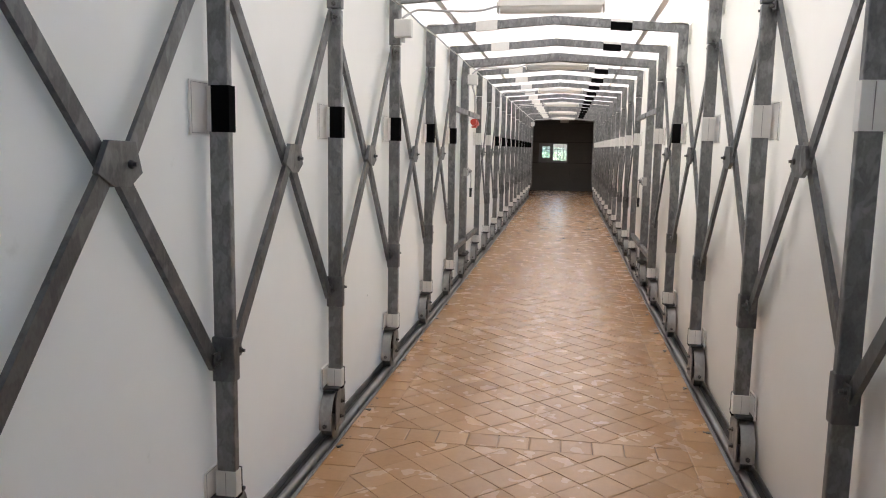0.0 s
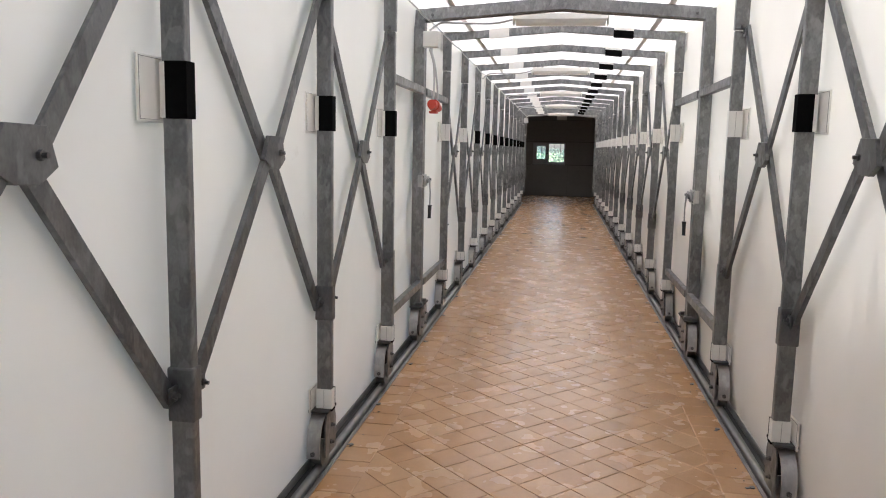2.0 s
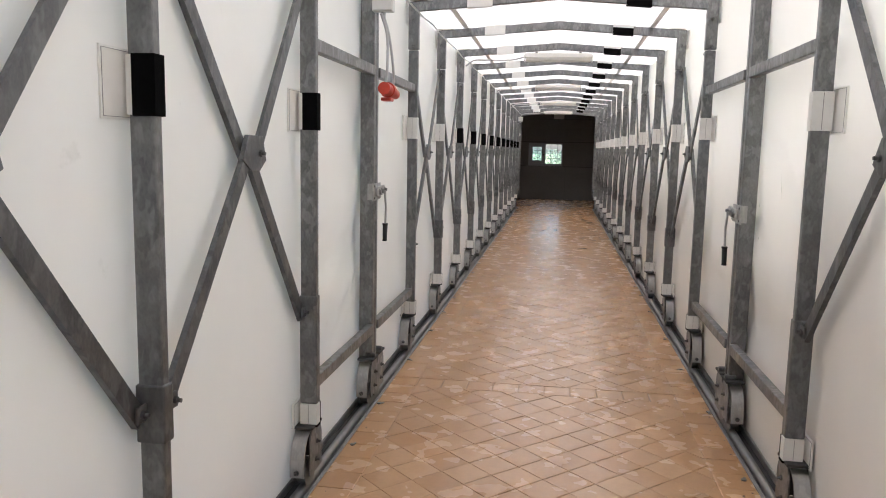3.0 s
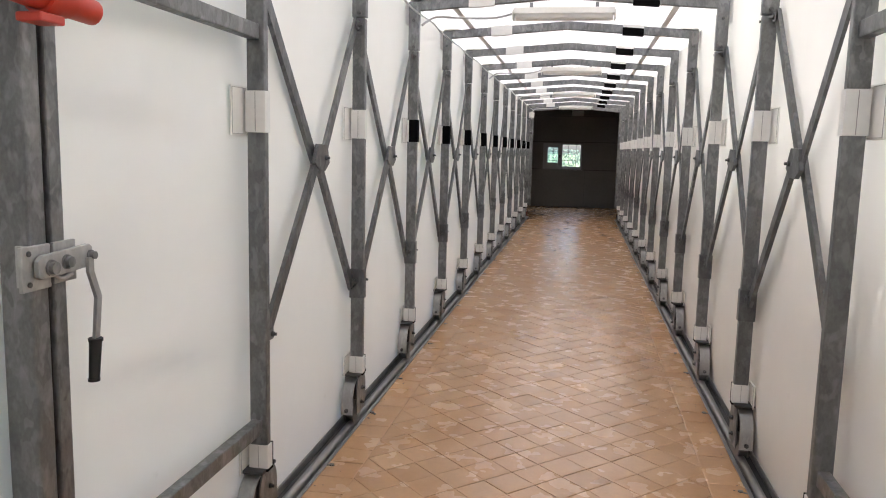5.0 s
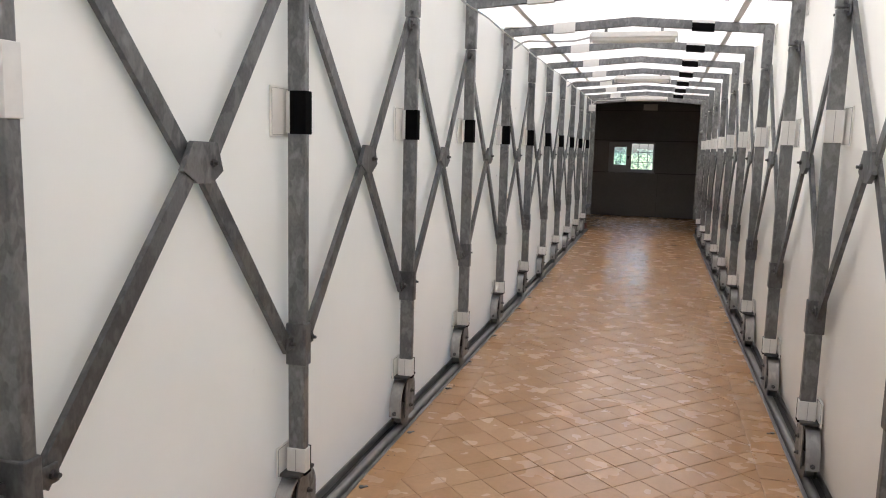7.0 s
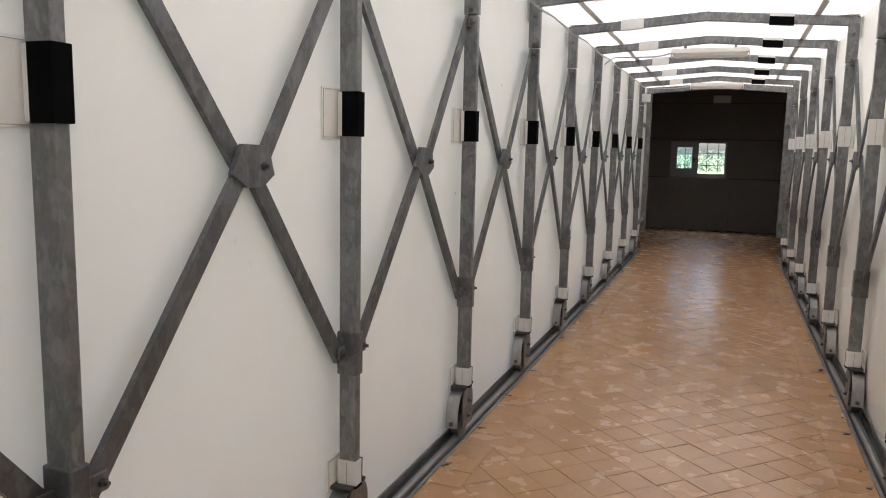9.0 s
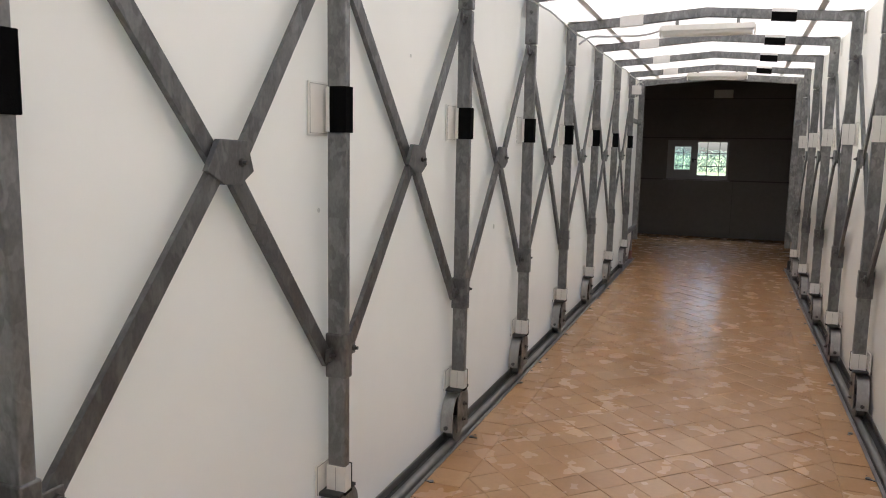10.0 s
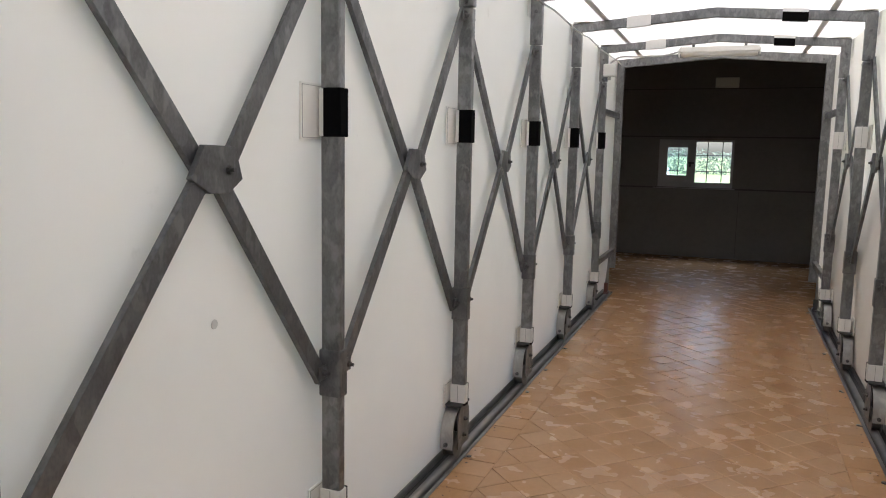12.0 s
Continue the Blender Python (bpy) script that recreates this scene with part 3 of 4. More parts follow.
def side_bar(y0, y1, z, s, name="tie_bar"):
    def fn(bm):
        a, b = s * (H + 0.016), s * (H + 0.056)
        box(bm, min(a, b), max(a, b), 0, y1 - y0, -0.026, 0.026, 0.004)
    me = shape(("tie_bar", s, round(y1 - y0, 3)), GALV, fn)
    ob = new(name, me)
    ob.location = (XC, y0, z)
    return tagged(ob, "galvanised tie bar welded between two posts", "bar", "tie bars")


Y4, Y5, Y16 = FRAMES[FIRST + 4], FRAMES[FIRST + 5], FRAMES[-1]
for s in (-1, 1):
    for z in (0.482, 1.885):
        side_bar(Y4, JOINT - 0.045, z, s)
        side_bar(JOINT + 0.06, Y5 - DY, z, s)
        side_bar(Y16, PORTAL - DY, z, s)
joint_frame(PORTAL, label="galvanised end frame at the dark building")


def winch(s):
    w = thing("latch_lever", (XC, JOINT, 1.24 if s < 0 else 1.18), "zinc latch with cranked lever and black grip, across a post joint", "latch", "latches")
    def bx(bm, a, b, *r):
        box(bm, min(s * a, s * b), max(s * a, s * b), *r)
    g = H + 0.024                # room face of the joint posts
    part("base_plate", shape(("latch_base", s), GALV_FORK, lambda bm: bx(bm, g - 0.011, g - 0.002, -0.088, -0.002, -0.047, 0.047, 0.002)), w)
    part("side_flange", shape(("latch_flange", s), GALV_FORK, lambda bm: bx(bm, g - 0.002, g + 0.032, -0.054, -0.046, -0.043, 0.045, 0.002)), w)
    part("base_plate", shape(("latch_base2", s), GALV_FORK, lambda bm: bx(bm, g - 0.009, g - 0.001, 0.010, 0.082, -0.043, 0.047, 0.002)), w)

    def link(bm):
        pts = [(-0.058, -0.018), (-0.048, -0.024), (0.105, -0.018), (0.118, -0.010), (0.116, 0.026), (0.106, 0.034), (-0.044, 0.026), (-0.058, 0.016)]
        x0, x1 = sorted((s * (g - 0.026), s * (g - 0.014)))
        prism(bm, pts, "x", x0, x1)
        bmesh.ops.bevel(bm, geom=bm.edges[:], offset=0.002, segments=2, affect="EDGES", profile=0.5)
    part("link", shape(("latch_link", s), GALV_FORK, link), w)
    for yy, zz, r in ((-0.022, -0.002, 0.013), (0.027, 0.004, 0.012), (0.107, 0.008, 0.009)):
        part("pin", shape(("latch_pin", s, r), GALV, lambda bm: (cyl(bm, (s * (g - 0.040), 0, 0), (s * (g - 0.012), 0, 0), r, 14), cyl(bm, (s * (g - 0.030), 0, 0), (s * (g - 0.0265), 0, 0), r * 1.35, 14)), True), w, (0, yy, zz))
    for zz in (-0.032, 0.032):
        part("screw", shape(("latch_screw", s), BOLT, lambda bm: cyl(bm, (s * (g - 0.014), 0, 0), (s * (g - 0.0105), 0, 0), 0.006, 8)), w, (0, -0.068, zz))
    part("hook", shape(("latch_hook", s), GALV_FORK, lambda bm: tube(bm, smooth_path([(s * (g - 0.013), 0.0, -0.02), (s * (g - 0.018), 0.022, -0.032), (s * (g - 0.018), 0.045, -0.026), (s * (g - 0.011), 0.062, -0.030)], 4), 0.005), True), w)
    lever = [(0.098, 0.004), (0.097, -0.028), (0.122, -0.090), (0.110, -0.180), (0.1065, -0.20)]
    half = [0.0085, 0.009, 0.009, 0.0085, 0.0085]

    def crank(bm):
        left = [(y - h, z) for (y, z), h in zip(lever, half)]
        right = [(y + h, z) for (y, z), h in zip(lever, half)]
        x0, x1 = sorted((s * (g - 0.036), s * (g - 0.0275)))
        prism(bm, left + right[::-1], "x", x0, x1)
    part("lever", shape(("latch_crank", s), GALV_FORK, crank), w)

    def grip(bm):
        p, q = Vector((s * (g - 0.032), 0.107, -0.186)), Vector((s * (g - 0.032), 0.096, -0.282))
        cyl(bm, p, q, 0.0145, 16, 0.012)
        cyl(bm, p + Vector((0, 0, 0.002)), p - Vector((0, 0, 0.005)), 0.0165, 16)
        cyl(bm, q + Vector((0, 0, 0.006)), q, 0.0135, 16)
    part("grip", shape(("latch_grip", s), RUBBER, grip, True), w, label="black rubber grip")


def rail_stop(s, mat, label):
    st = thing("rail_stop", (XC + s * 0.99, PORTAL - 0.17, FLOOR), label, "stop", "rail stops")
    part("upright", shape(("stop_upright", s), mat, lambda bm: box(bm, -0.02, 0.02, -0.004, 0.004, 0.012, 0.13, 0.002)), st)
    part("foot", shape(("stop_foot", s), mat, lambda bm: box(bm, -0.025, 0.025, -0.05, 0.05, 0.0205, 0.028, 0.002)), st)


rail_stop(-1, PRIMER, "rust red steel rail stop at the track end")
rail_stop(1, CHANNEL, "dark steel rail stop at the track end")
winch(-1)
winch(1)


# ---- lamps, boxes and cables ----
def batten_lamp(y):
    lamp = thing("batten_lamp", (-0.14, y, 2.425), "cream fluorescent batten lamp with clear cover, switched off under the roof", "lamp", "batten lamps")
    w = 0.335
    part("housing", shape(("lamp_housing",), LAMP_BODY, lambda bm: prism(bm, [(-0.05, 0.0), (0.05, 0.0), (0.036, 0.042), (-0.036, 0.042)], "x", -w, w)), lamp)
    def cover(bm):
        prism(bm, [(-0.042, 0.0)] + [(-0.042 * math.cos(a), -0.042 * math.sin(a)) for a in (math.pi * k / 10 for k in range(1, 10))] + [(0.042, 0.0)], "x", -w + 0.01, w - 0.01)
    part("diffuser", shape(("lamp_cover",), LAMP_COVER, cover, True), lamp, label="frosted clear cover")
    part("tube", shape(("lamp_tube",), TUBE, lambda bm: cyl(bm, (-w + 0.03, 0.0, -0.03), (w - 0.03, 0.0, -0.03), 0.0145, 12), True), lamp)
    for e in (-1, 1):
        part("end_cap", shape(("lamp_end", e), LAMP_BODY, lambda bm: box(bm, min(e * w, e * (w + 0.012)), max(e * w, e * (w + 0.012)), -0.05, 0.05, -0.043, 0.03, 0.008)), lamp)
        part("hanger", shape(("lamp_hanger",), GALV, lambda bm: box(bm, -0.012, 0.012, -0.03, 0.03, 0.0425, 0.075, 0.002)), lamp, (e * 0.22, 0, 0))


LAMPS = [1.45, 5.10, 8.62, 12.25, 15.93, 19.60, 23.28]
for y in LAMPS:
    batten_lamp(y)


def junction_box(y, z):
    b = thing("junction_box", (XC - H + 0.03, y - DY, z), "pale grey plastic junction box on a post", "box", "junction boxes")
    part("body", shape(("jbox",), BOX_GREY, lambda bm: box(bm, -0.055, 0.055, -0.065, -0.006, -0.055, 0.055, 0.006)), b)
    part("lid", shape(("jlid",), BOX_GREY, lambda bm: box(bm, -0.050, 0.050, -0.072, -0.0655, -0.05, 0.05, 0.003)), b)
    part("gland", shape(("jgland",), CABLE, lambda bm: cyl(bm, (0.0, -0.035, -0.055), (0.0, -0.035, -0.085), 0.012, 10)), b)
    return b


for y in (FRAMES[FIRST + 2], JOINT - 0.01, FRAMES[-1]):
    junction_box(y, 2.235)


def lamp_cable(y):
    x = XC - H
    pts = [(x + 0.02, y - 0.36, 2.30), (x + 0.05, y - 0.33, 2.33), (x + 0.10, y - 0.25, 2.37), (x + 0.22, y - 0.12, 2.385), (-0.62, y - 0.02, 2.40), (-0.49, y, 2.43)]
    me = shape(("lamp_cable", y), CABLE, lambda bm: tube(bm, smooth_path(pts, 6), 0.008), True)
    return tagged(new("lamp_cable", me), "grey cable conduit feeding a batten lamp", "cable", "lamp cables")


for y in LAMPS[1:]:
    lamp_cable(y)


def eave_cable():
    rng = random.Random(4)
    pts = []
    y = BACK + 0.2
    while y < BUILDING - 0.1:
        pts.append((XC - H + 0.012 + rng.uniform(-0.004, 0.004), y, EAVE - 0.012 - 0.018 * abs(math.sin(y * 2.57)) + rng.uniform(-0.004, 0.004) - 0.06))
        y += 0.3
    me = shape(("eave_cable",), CABLE, lambda bm: tube(bm, smooth_path(pts, 3), 0.006, 6), True)
    return tagged(new("eave_cable", me), "thin grey cable sagging along the roof edge", "cable")


eave_cable()


def red_connector():
    x = XC - H + 0.055
    c = thing("power_connector", (x, JOINT - 0.075, 1.775), "red industrial plug and socket hanging from grey cords", "plug")
    part("body", shape(("plug_body",), RED, lambda bm: cyl(bm, (0, -0.085, 0.01), (0.01, 0.05, 0.0), 0.033, 18), True), c)
    part("collar", shape(("plug_collar",), RED, lambda bm: cyl(bm, (0.004, -0.02, 0.006), (0.006, 0.012, 0.004), 0.041, 18), True), c)
    part("socket", shape(("plug_socket",), RED, lambda bm: cyl(bm, (0.01, 0.05, 0.0), (0.015, 0.125, -0.008), 0.030, 18, 0.026), True), c)
    part("flap", shape(("plug_flap",), RED, lambda bm: box(bm, -0.025, 0.03, -0.05, 0.02, -0.052, -0.034, 0.004)), c)
    part("rating_label", shape(("plug_label",), BOX_GREY, lambda bm: box(bm, 0.036, 0.041, -0.012, 0.006, -0.012, 0.022, 0.001)), c)
    for k, (dy, top) in enumerate(((-0.075, -0.02), (0.10, 0.03))):
        pts = [(0.004, dy, 0.02), (0.012, dy * 0.9, 0.10), (0.0, top, 0.28), (-0.02, top - 0.06, 0.385)]
        part("cord", shape(("plug_cord", k), CABLE, lambda bm: tube(bm, smooth_path(pts, 6), 0.007), True), c, label="grey cord")


red_connector()

# ---- the dark building at the end ----
RX0, RX1, RH, TOP = -2.9, 2.7, 3.0, 3.8
WX0, WX1, WZ0, WZ1 = -0.985, 0.035, 1.035, 1.715


def end_wall(bm):
    t0, t1 = END, END + 0.14
    box(bm, RX0, WX0, t0, t1, 0, RH)
    box(bm, WX1, RX1, t0, t1, 0, RH)
    box(bm, WX0, WX1, t0, t1, 0, WZ0)
    box(bm, WX0, WX1, t0, t1, WZ1, RH)


wall_north = tagged(new("wall_north", shape(("wall_north",), PANEL, end_wall)), "dark grey-brown panelled end wall with a small window", "wall", kind="structure")
for z, dz, dp in ((1.745, 0.02, 0.02), (1.015, 0.022, 0.03), (2.42, 0.012, 0.006)):
    for a, b in (((RX0, RX1)),):
        part("panel_ledge", shape(("panel_ledge", z), PANEL_DARK, lambda bm: box(bm, a + 0.01, b - 0.01, END - dp, END - 0.001, z, z + dz, 0.003)), wall_north)
part("panel_joint", shape(("panel_joint",), PANEL_DARK, lambda bm: box(bm, 0.125, 0.13, END - 0.003, END - 0.001, 0.02, 1.01)), wall_north)
tagged(new("wall_room_west", shape(("wrw",), PANEL, lambda bm: box(bm, RX0 - 0.14, RX0, BUILDING, END + 0.14, 0, RH))), "dark side wall of the building", "wall", kind="structure")
tagged(new("wall_room_east", shape(("wre",), PANEL, lambda bm: box(bm, RX1, RX1 + 0.14, BUILDING, END + 0.14, 0, RH))), "dark side wall of the building", "wall", kind="structure")
tagged(new("ceiling_room", shape(("croom",), PANEL, lambda bm: box(bm, RX0 - 0.14, RX1 + 0.14, BUILDING - 0.002, END + 0.14, RH, RH + 0.15))), "dark ceiling of the building", "ceiling", kind="structure")


def facade(bm):
    o = SHEET + 0.012
    y0, y1 = BUILDING - 0.002, BUILDING + 0.1
    box(bm, RX0 - 0.14, XC - o, y0, y1, 0, TOP)
    box(bm, XC + o, RX1 + 0.14, y0, y1, 0, TOP)
    prism(bm, [(XC - o, EAVE + 0.008), (XC, RIDGE + 0.008), (XC + o, EAVE + 0.008), (XC + o, TOP), (XC - o, TOP)], "y", y0, y1)


tagged(new("wall_facade", shape(("facade",), PANEL, facade)), "building wall round the tunnel mouth", "wall", kind="structure")


def window_unit():
    w = thing("window_1", (0, END, 0), "grey-white framed window with iron grille in the dark wall", "window", kind="structure")
    y0, y1 = 0.035, 0.085
    fw = 0.045
    for n_, r in (("frame_side", (WX0, WX0 + fw, WZ0, WZ1)), ("frame_side", (WX1 - fw * 0.8, WX1, WZ0, WZ1)), ("frame_top", (WX0 + fw, WX1 - fw * 0.8, WZ1 - 0.03, WZ1)), ("frame_bottom", (WX0 + fw, WX1 - fw * 0.8, WZ0, WZ0 + 0.075))):
        part(n_, shape((n_, r[0]), FRAME_WHITE, lambda bm: box(bm, r[0], r[1], y0, y1, r[2], r[3], 0.004)), w)
    sash = part("sash", shape(("sash",), FRAME_WHITE, lambda bm: [box(bm, *r, 0.004) for r in (
        (WX0 + fw, -0.862, 0.02, 0.07, WZ0 + 0.075, WZ1 - 0.03), (-0.592, -0.475, 0.02, 0.07, WZ0 + 0.075, WZ1 - 0.03),
        (-0.862, -0.592, 0.02, 0.07, WZ0 + 0.075, 1.205), (-0.862, -0.592, 0.02, 0.07, 1.602, WZ1 - 0.03))]), w, label="closed white sash")
    pane = part("pane", shape(("pane",), GLASS, lambda bm: box(bm, -0.862, -0.592, 0.042, 0.047, 1.205, 1.602)), sash)
    pane.visible_shadow = False
    part("handle", shape(("win_handle",), BAR_BLACK, lambda bm: (box(bm, -0.56, -0.535, 0.0, 0.02, 1.33, 1.40, 0.004), box(bm, -0.575, -0.49, -0.02, 0.0, 1.375, 1.395, 0.004))), sash, label="dark window handle")
    for x in (-0.90, -0.72, -0.55, -0.32, -0.12):
        part("grille_bar", shape(("grille_v", x), BAR_BLACK, lambda bm: cyl(bm, (x, 0.12, WZ0), (x, 0.12, WZ1), 0.006, 8)), w)
    for z in (1.265, 1.495):
        part("grille_bar", shape(("grille_h", z), BAR_BLACK, lambda bm: cyl(bm, (WX0, 0.128, z), (WX1, 0.128, z), 0.006, 8)), w)
    part("sill", shape(("win_sill",), FRAME_WHITE, lambda bm: box(bm, WX0 - 0.06, WX1 + 0.04, -0.03, 0.034, WZ0 - 0.02, WZ0 - 0.002, 0.004)), w)


window_unit()
el = thing("emergency_light", (-0.115, END, 2.505), "grey rectangular emergency light box, unlit, on the dark wall", "light")
part("housing", shape(("em_body",), BOX_GREY, lambda bm: box(bm, -0.155, 0.155, -0.05, -0.001, -0.07, 0.07, 0.006)), el)
part("cover", shape(("em_cover",), LAMP_BODY, lambda bm: box(bm, -0.145, 0.145, -0.062, -0.0505, -0.06, 0.06, 0.005)), el)

# ---- unseen block behind the walk, added to shade the first bays ----
shade_block = thing("start_shade_block", (XC, BACK - 0.06, -0.026), "unseen plain block added to shade the start of the tunnel", "building")
part("wall", shape(("start_wall",), CONCRETE, lambda bm: (box(bm, -9, 9, -6.0, -0.2, 0, 8.5), box(bm, -9, -SHEET - 0.05, -0.2, 0, 0, 8.5), box(bm, SHEET + 0.05, 9, -0.2, 0, 0, 8.5))), shade_block)
part("roof", shape(("start_roof",), CONCRETE, lambda bm: box(bm, -9.3, 9.3, -6.3, 0.3, 8.501, 8.75, 0.02)), shade_block, label="flat roof slab")

# ---- outdoors ----


def leaf_cloud(bm, rng, n, cx, cy, cz, rx, ry, rz, size):
    for _ in range(n):
        while True:
            p = Vector((rng.uniform(-1, 1), rng.uniform(-1, 1), rng.uniform(-1, 1)))
            if p.length < 1 + 0.15 * noise.noise(p * 3):
                break
        c = Vector((cx + p.x * rx, cy + p.y * ry, cz + p.z * rz))
        u = Vector((rng.gauss(0, 1), rng.gauss(0, 1), rng.gauss(0, 1))).normalized()
        v = u.orthogonal().normalized() * size * rng.uniform(0.5, 1)
        u = u * size * rng.uniform(0.8, 1.6)
        bm.faces.new([bm.verts.new(c + q) for q in (-u, v * 0.5, u, -v * 0.5)])


def hedge():
    rng = random.Random(7)
    def fn(bm):
        for k in range(26):
            x = -22 + k * 1.5
            leaf_cloud(bm, rng, 260, x, END + 51 + rng.uniform(-0.8, 0.8), 0.85, 1.15, 0.9, 0.9 + rng.uniform(-0.2, 0.3), 0.15)
    ob = new("hedge", shape(("hedge",), LEAF, fn))
    return tagged(ob, "green hedge beyond the lawn outside the window", "hedge", kind="stuff")


hedge()


def blue_stand_in():
    # made-up panel in place of the indistinct bluish thing low in the left pane
    b = thing("stand_in_panel", (-1.75, END + 6.0, -0.026), "pale blue panel standing in for an indistinct bluish thing outside", "panel")
    part("sheet", shape(("stand_in_sheet",), WATER_BLUE, lambda bm: box(bm, -0.75, 0.45, -0.02, 0.02, 0.12, 1.22, 0.006)), b)
    for x in (-0.7, 0.4):
        part("post", shape(("stand_in_post", x), GALV, lambda bm: box(bm, x - 0.025, x + 0.025, 0.021, 0.07, 0.0, 1.24, 0.004)), b)


blue_stand_in()


def scuff(y, z, r):
    me = shape(("scuff", y), SCUFF, lambda bm: cyl(bm, (0, 0, 0), (0.0015, 0, 0), r, 9))
    return part("scuff_mark", me, wall_west, (XC - SHEET - 0.006, y, z), "grey scuff mark")


def tall_grass():
    rng = random.Random(11)
    def fn(bm):
        for _ in range(8000):
            y = rng.uniform(0.0, 23.5)
            x = XC + SHEET + 0.13 + abs(rng.gauss(0, 0.07))
            h = 1.45 + 0.7 * noise.noise(Vector((y * 0.8, 3, 1))) + rng.uniform(-0.55, 0.35)
            far = min(1.0, max(0.0, (y - 9.0) / 5.0))
            h *= 1 + 0.2 * far
            lean, w = rng.gauss(0, 0.04), rng.uniform(0.007, 0.02)
            a = rng.uniform(0, math.pi)
            d = Vector((math.cos(a) * w, math.sin(a) * w, 0))
            b0, b1, b2 = Vector((x, y, -0.05)), Vector((x + lean * 0.3, y + lean * 0.5, h * 0.6)), Vector((x + lean, y + lean * 1.6, h))
            v = [bm.verts.new(q) for q in (b0 - d, b0 + d, b1 + d * 0.8, b1 - d * 0.8, b2)]
            bm.faces.new((v[0], v[1], v[2], v[3]))
            bm.faces.new((v[3], v[2], v[4]))
    ob = new("tall_grass", shape(("tall_grass",), BLADE, fn))
    return tagged(ob, "tall green grass growing along the outside of the tunnel", "grass", kind="stuff")


tall_grass()
for y, z, r in ((17.49, 1.06, 0.013), (15.53, 1.29, 0.008), (16.27, 1.87, 0.007), (4.3, 0.62, 0.006), (12.4, 1.2, 0.006)):
    scuff(y, z, r)



def floor_debris():
    """Flakes of rust, dry leaf and dust along both edges of the floor."""
    rng = random.Random(5)
    def fn(bm):
        for _ in range(420):
            side = rng.choice((-1, 1))
            x = XC + side * (0.942 - abs(rng.gauss(0, 0.035)))
            c, r = Vector((x, rng.uniform(0.5, 23.5), FLOOR + 0.0026)), rng.uniform(0.002, 0.007) * (2 if rng.random() < 0.06 else 1)
            a = rng.uniform(0, 6.28)
            ring = [bm.verts.new(c + Vector((math.cos(a + k * 1.257) * r * rng.uniform(0.4, 1.3), math.sin(a + k * 1.257) * r * rng.uniform(0.4, 1.3), rng.uniform(0, 0.3) * r))) for k in range(5)]
            tip = bm.verts.new(c + Vector((0, 0, r * 0.6)))
            for k in range(5):
                bm.faces.new((ring[k], ring[(k + 1) % 5], tip))
    return tagged(new("floor_debris", shape(("floor_debris",), DEBRIS, fn)), "dark crumbs and dry leaf flakes along the floor edges", "debris", kind="stuff")


floor_debris()

# ---- floor tiles, last ----
TILE = 0.162
ROWS_ACROSS = [3.665, 8.80]          # straight courses across the floor, at the module joints


def clip_poly(poly, x0, x1, y0, y1):
    for axis, lim, keep_low in ((0, x0, False), (0, x1, True), (1, y0, False), (1, y1, True)):
        out = []
        for i in range(len(poly)):
            a, b = poly[i], poly[(i + 1) % len(poly)]
            ina, inb = (a[axis] <= lim) == keep_low, (b[axis] <= lim) == keep_low
            if ina:
                out.append(a)
            if ina != inb:
                t = (lim - a[axis]) / (b[axis] - a[axis])
                out.append((a[0] + t * (b[0] - a[0]), a[1] + t * (b[1] - a[1])))
        poly = out
        if len(poly) < 3:
            return []
    return poly


def tile_outlines(x0, x1, y0, y1, rows):
    """Diagonal tiles, cut at straight courses and at the edges."""
    out = []
    cuts = [y0] + [c for r in rows for c in (r - TILE / 2, r + TILE / 2)] + [y1]
    g = TILE / 2 - 0.0011
    D = TILE * math.sqrt(2)
    for k in range(0, len(cuts), 2):
        a, b = cuts[k], cuts[k + 1]
        for i in range(int((x1 - x0) / (D / 2)) + 4):
            for j in range(int((b - a) / D) + 3):
                cx, cy = x0 + (i - 1) * D / 2, a + (j - 1) * D + (D / 2 if i % 2 else 0)
                r = g * math.sqrt(2)
                poly = clip_poly([(cx + r, cy), (cx, cy + r), (cx - r, cy), (cx, cy - r)], x0 + 0.0004, x1 - 0.0004, a + 0.001, b - 0.001)
                if poly and abs(sum(p[0] * q[1] - q[0] * p[1] for p, q in zip(poly, poly[1:] + poly[:1]))) > 0.0012:
                    out.append((cx, cy, poly))
    for r in rows:
        n = round((x1 - x0) / TILE)
        w = (x1 - x0) / n
        for i in range(n):
            c = x0 + (i + 0.5) * w
            out.append((c, r, [(c - w / 2 + 0.0025, r - g), (c + w / 2 - 0.0025, r - g), (c + w / 2 - 0.0025, r + g), (c - w / 2 + 0.0025, r + g)]))
    return out


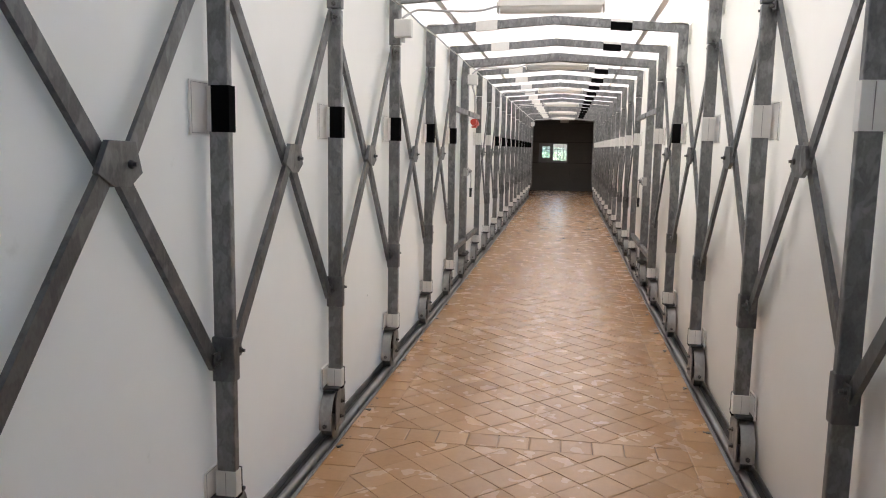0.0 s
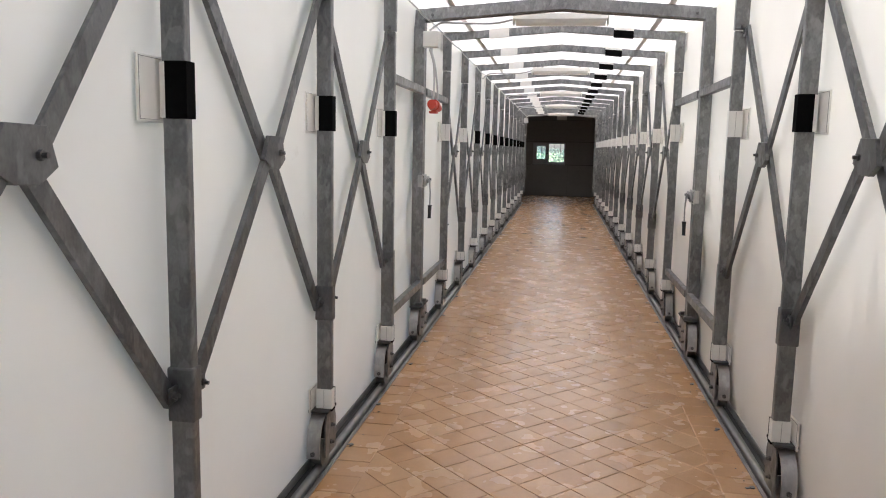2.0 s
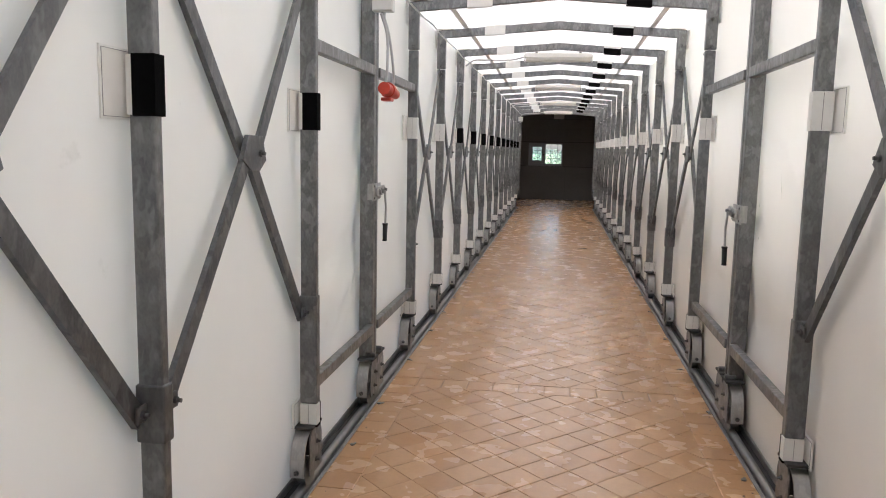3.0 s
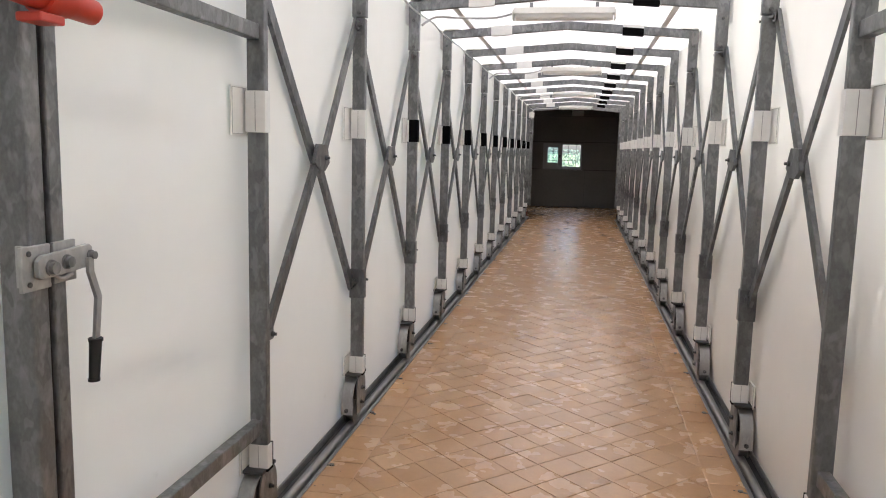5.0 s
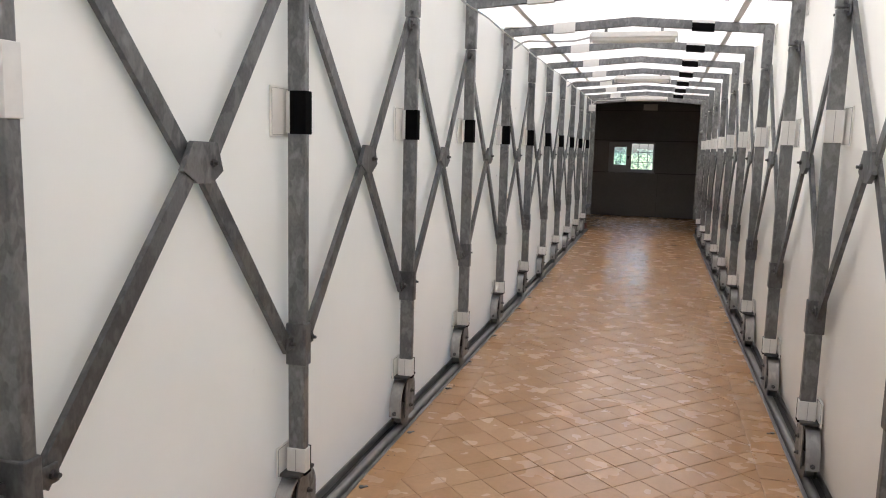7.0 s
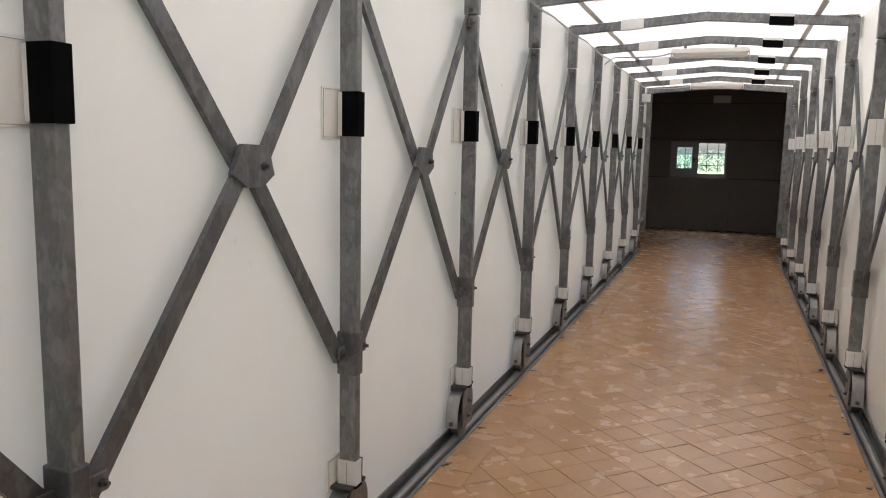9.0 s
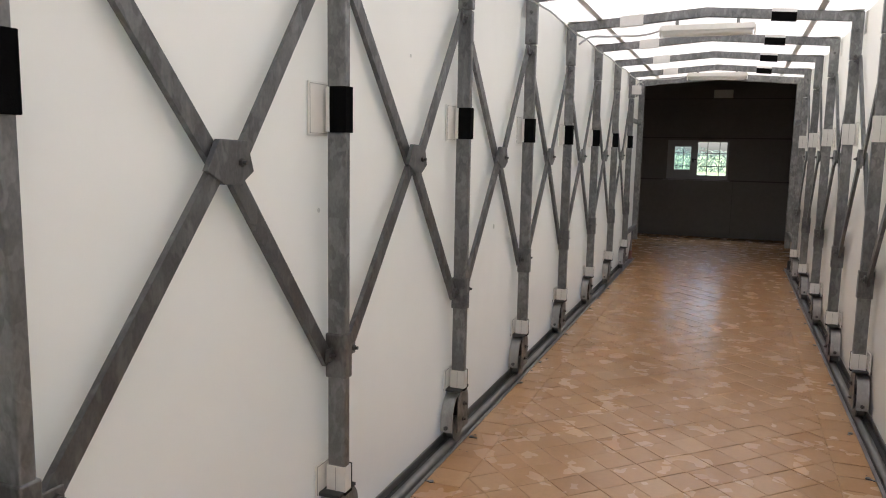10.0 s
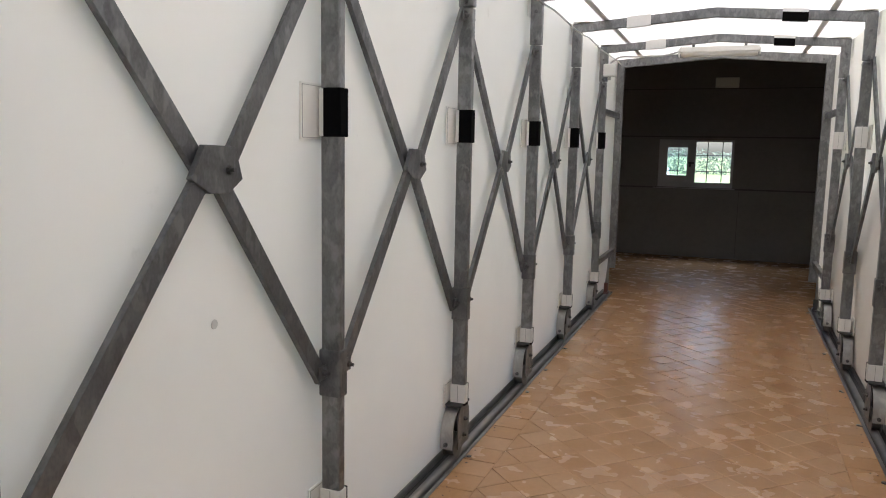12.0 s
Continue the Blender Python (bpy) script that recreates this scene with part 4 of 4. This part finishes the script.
def add_tile(verts, faces, poly, cx, cy, h, tilt):
    n, base = len(poly), len(verts)
    wob = random.Random(int(cx * 1000) * 7919 + int(cy * 1000) + int(poly[0][0] * 1000) * 31 + int(poly[0][1] * 1000))
    poly = [(x + wob.uniform(-0.0011, 0.0011), y + wob.uniform(-0.0011, 0.0011)) for x, y in poly]
    mx, my = sum(p[0] for p in poly) / n, sum(p[1] for p in poly) / n
    for x, y in poly:
        verts.append((x - cx, y - cy, -0.01))
    for x, y in poly:
        verts.append((x - cx, y - cy, h - 0.0014 + tilt[0] * (x - mx) + tilt[1] * (y - my)))
    for x, y in poly:
        xx, yy = mx + (x - mx) * 0.94, my + (y - my) * 0.94
        verts.append((xx - cx, yy - cy, h + tilt[0] * (x - mx) + tilt[1] * (y - my)))
    for lv in (0, 1):
        for i in range(n):
            j = (i + 1) % n
            faces.append((base + lv * n + i, base + lv * n + j, base + (lv + 1) * n + j, base + (lv + 1) * n + i))
    faces.append(tuple(base + 2 * n + i for i in range(n)))


def edge_outlines(xa, xb, y0, y1):
    """One course of square tiles along a side of the floor."""
    n = round((y1 - y0) / TILE)
    w = (y1 - y0) / n
    out = []
    for i in range(n):
        a, b = y0 + i * w + 0.0012, y0 + (i + 1) * w - 0.0012
        out.append(((xa + xb) / 2, (a + b) / 2, [(xa + 0.0004, a), (xb - 0.0004, a), (xb - 0.0004, b), (xa + 0.0004, b)]))
    return out


def lay_tiles():
    rng = random.Random(3)
    full = {}
    fields = {"tile_field": ([], [], TILE_MANY), "edge_tile_field": ([], [], EDGE_MANY)}
    count = 0
    e = TILE
    laid = [(t, TILE_ONE, "tile_field") for t in tile_outlines(TX0 + e, TX1 - e, BACK, BUILDING, ROWS_ACROSS)]
    laid += [(t, EDGE_ONE, "edge_tile_field") for xa, xb in ((TX0, TX0 + e), (TX1 - e, TX1)) for t in edge_outlines(xa, xb, BACK, BUILDING)]
    for (cx, cy, poly), mat, field in laid:
        h, tilt = rng.uniform(-0.0008, 0.0008), (rng.gauss(0, 0.003), rng.gauss(0, 0.003))
        if 3.0 < cy < 6.3 and count < 300:
            count += 1
            key = tuple((round(x - cx, 3), round(y - cy, 3)) for x, y in poly)
            v = rng.randrange(5)
            if (key, v, field) not in full:
                vs, fs = [], []
                add_tile(vs, fs, poly, cx, cy, h, tilt)
                me = bpy.data.meshes.new("tile")
                me.from_pydata(vs, [], fs)
                me.materials.append(mat)
                full[(key, v, field)] = me
            t = new("tile", full[(key, v, field)])
            t.parent, t.location = floor, (cx, cy, 0)
        else:
            add_tile(fields[field][0], fields[field][1], poly, 0, 0, h, tilt)
    for cx, cy, poly in tile_outlines(RX0, RX1, BUILDING, END, []):
        add_tile(fields["tile_field"][0], fields["tile_field"][1], poly, 0, 0, rng.uniform(-0.0008, 0.0008), (rng.gauss(0, 0.003), rng.gauss(0, 0.003)))
    for name, (verts, faces, mat) in fields.items():
        me = bpy.data.meshes.new(name)
        me.from_pydata(verts, [], faces)
        me.materials.append(mat)
        ob = new(name, me)
        ob.parent = floor
        tagged(ob, "worn terracotta tiles laid diagonally" if name == "tile_field" else "worn terracotta edge tiles", kind="stuff")


lay_tiles()
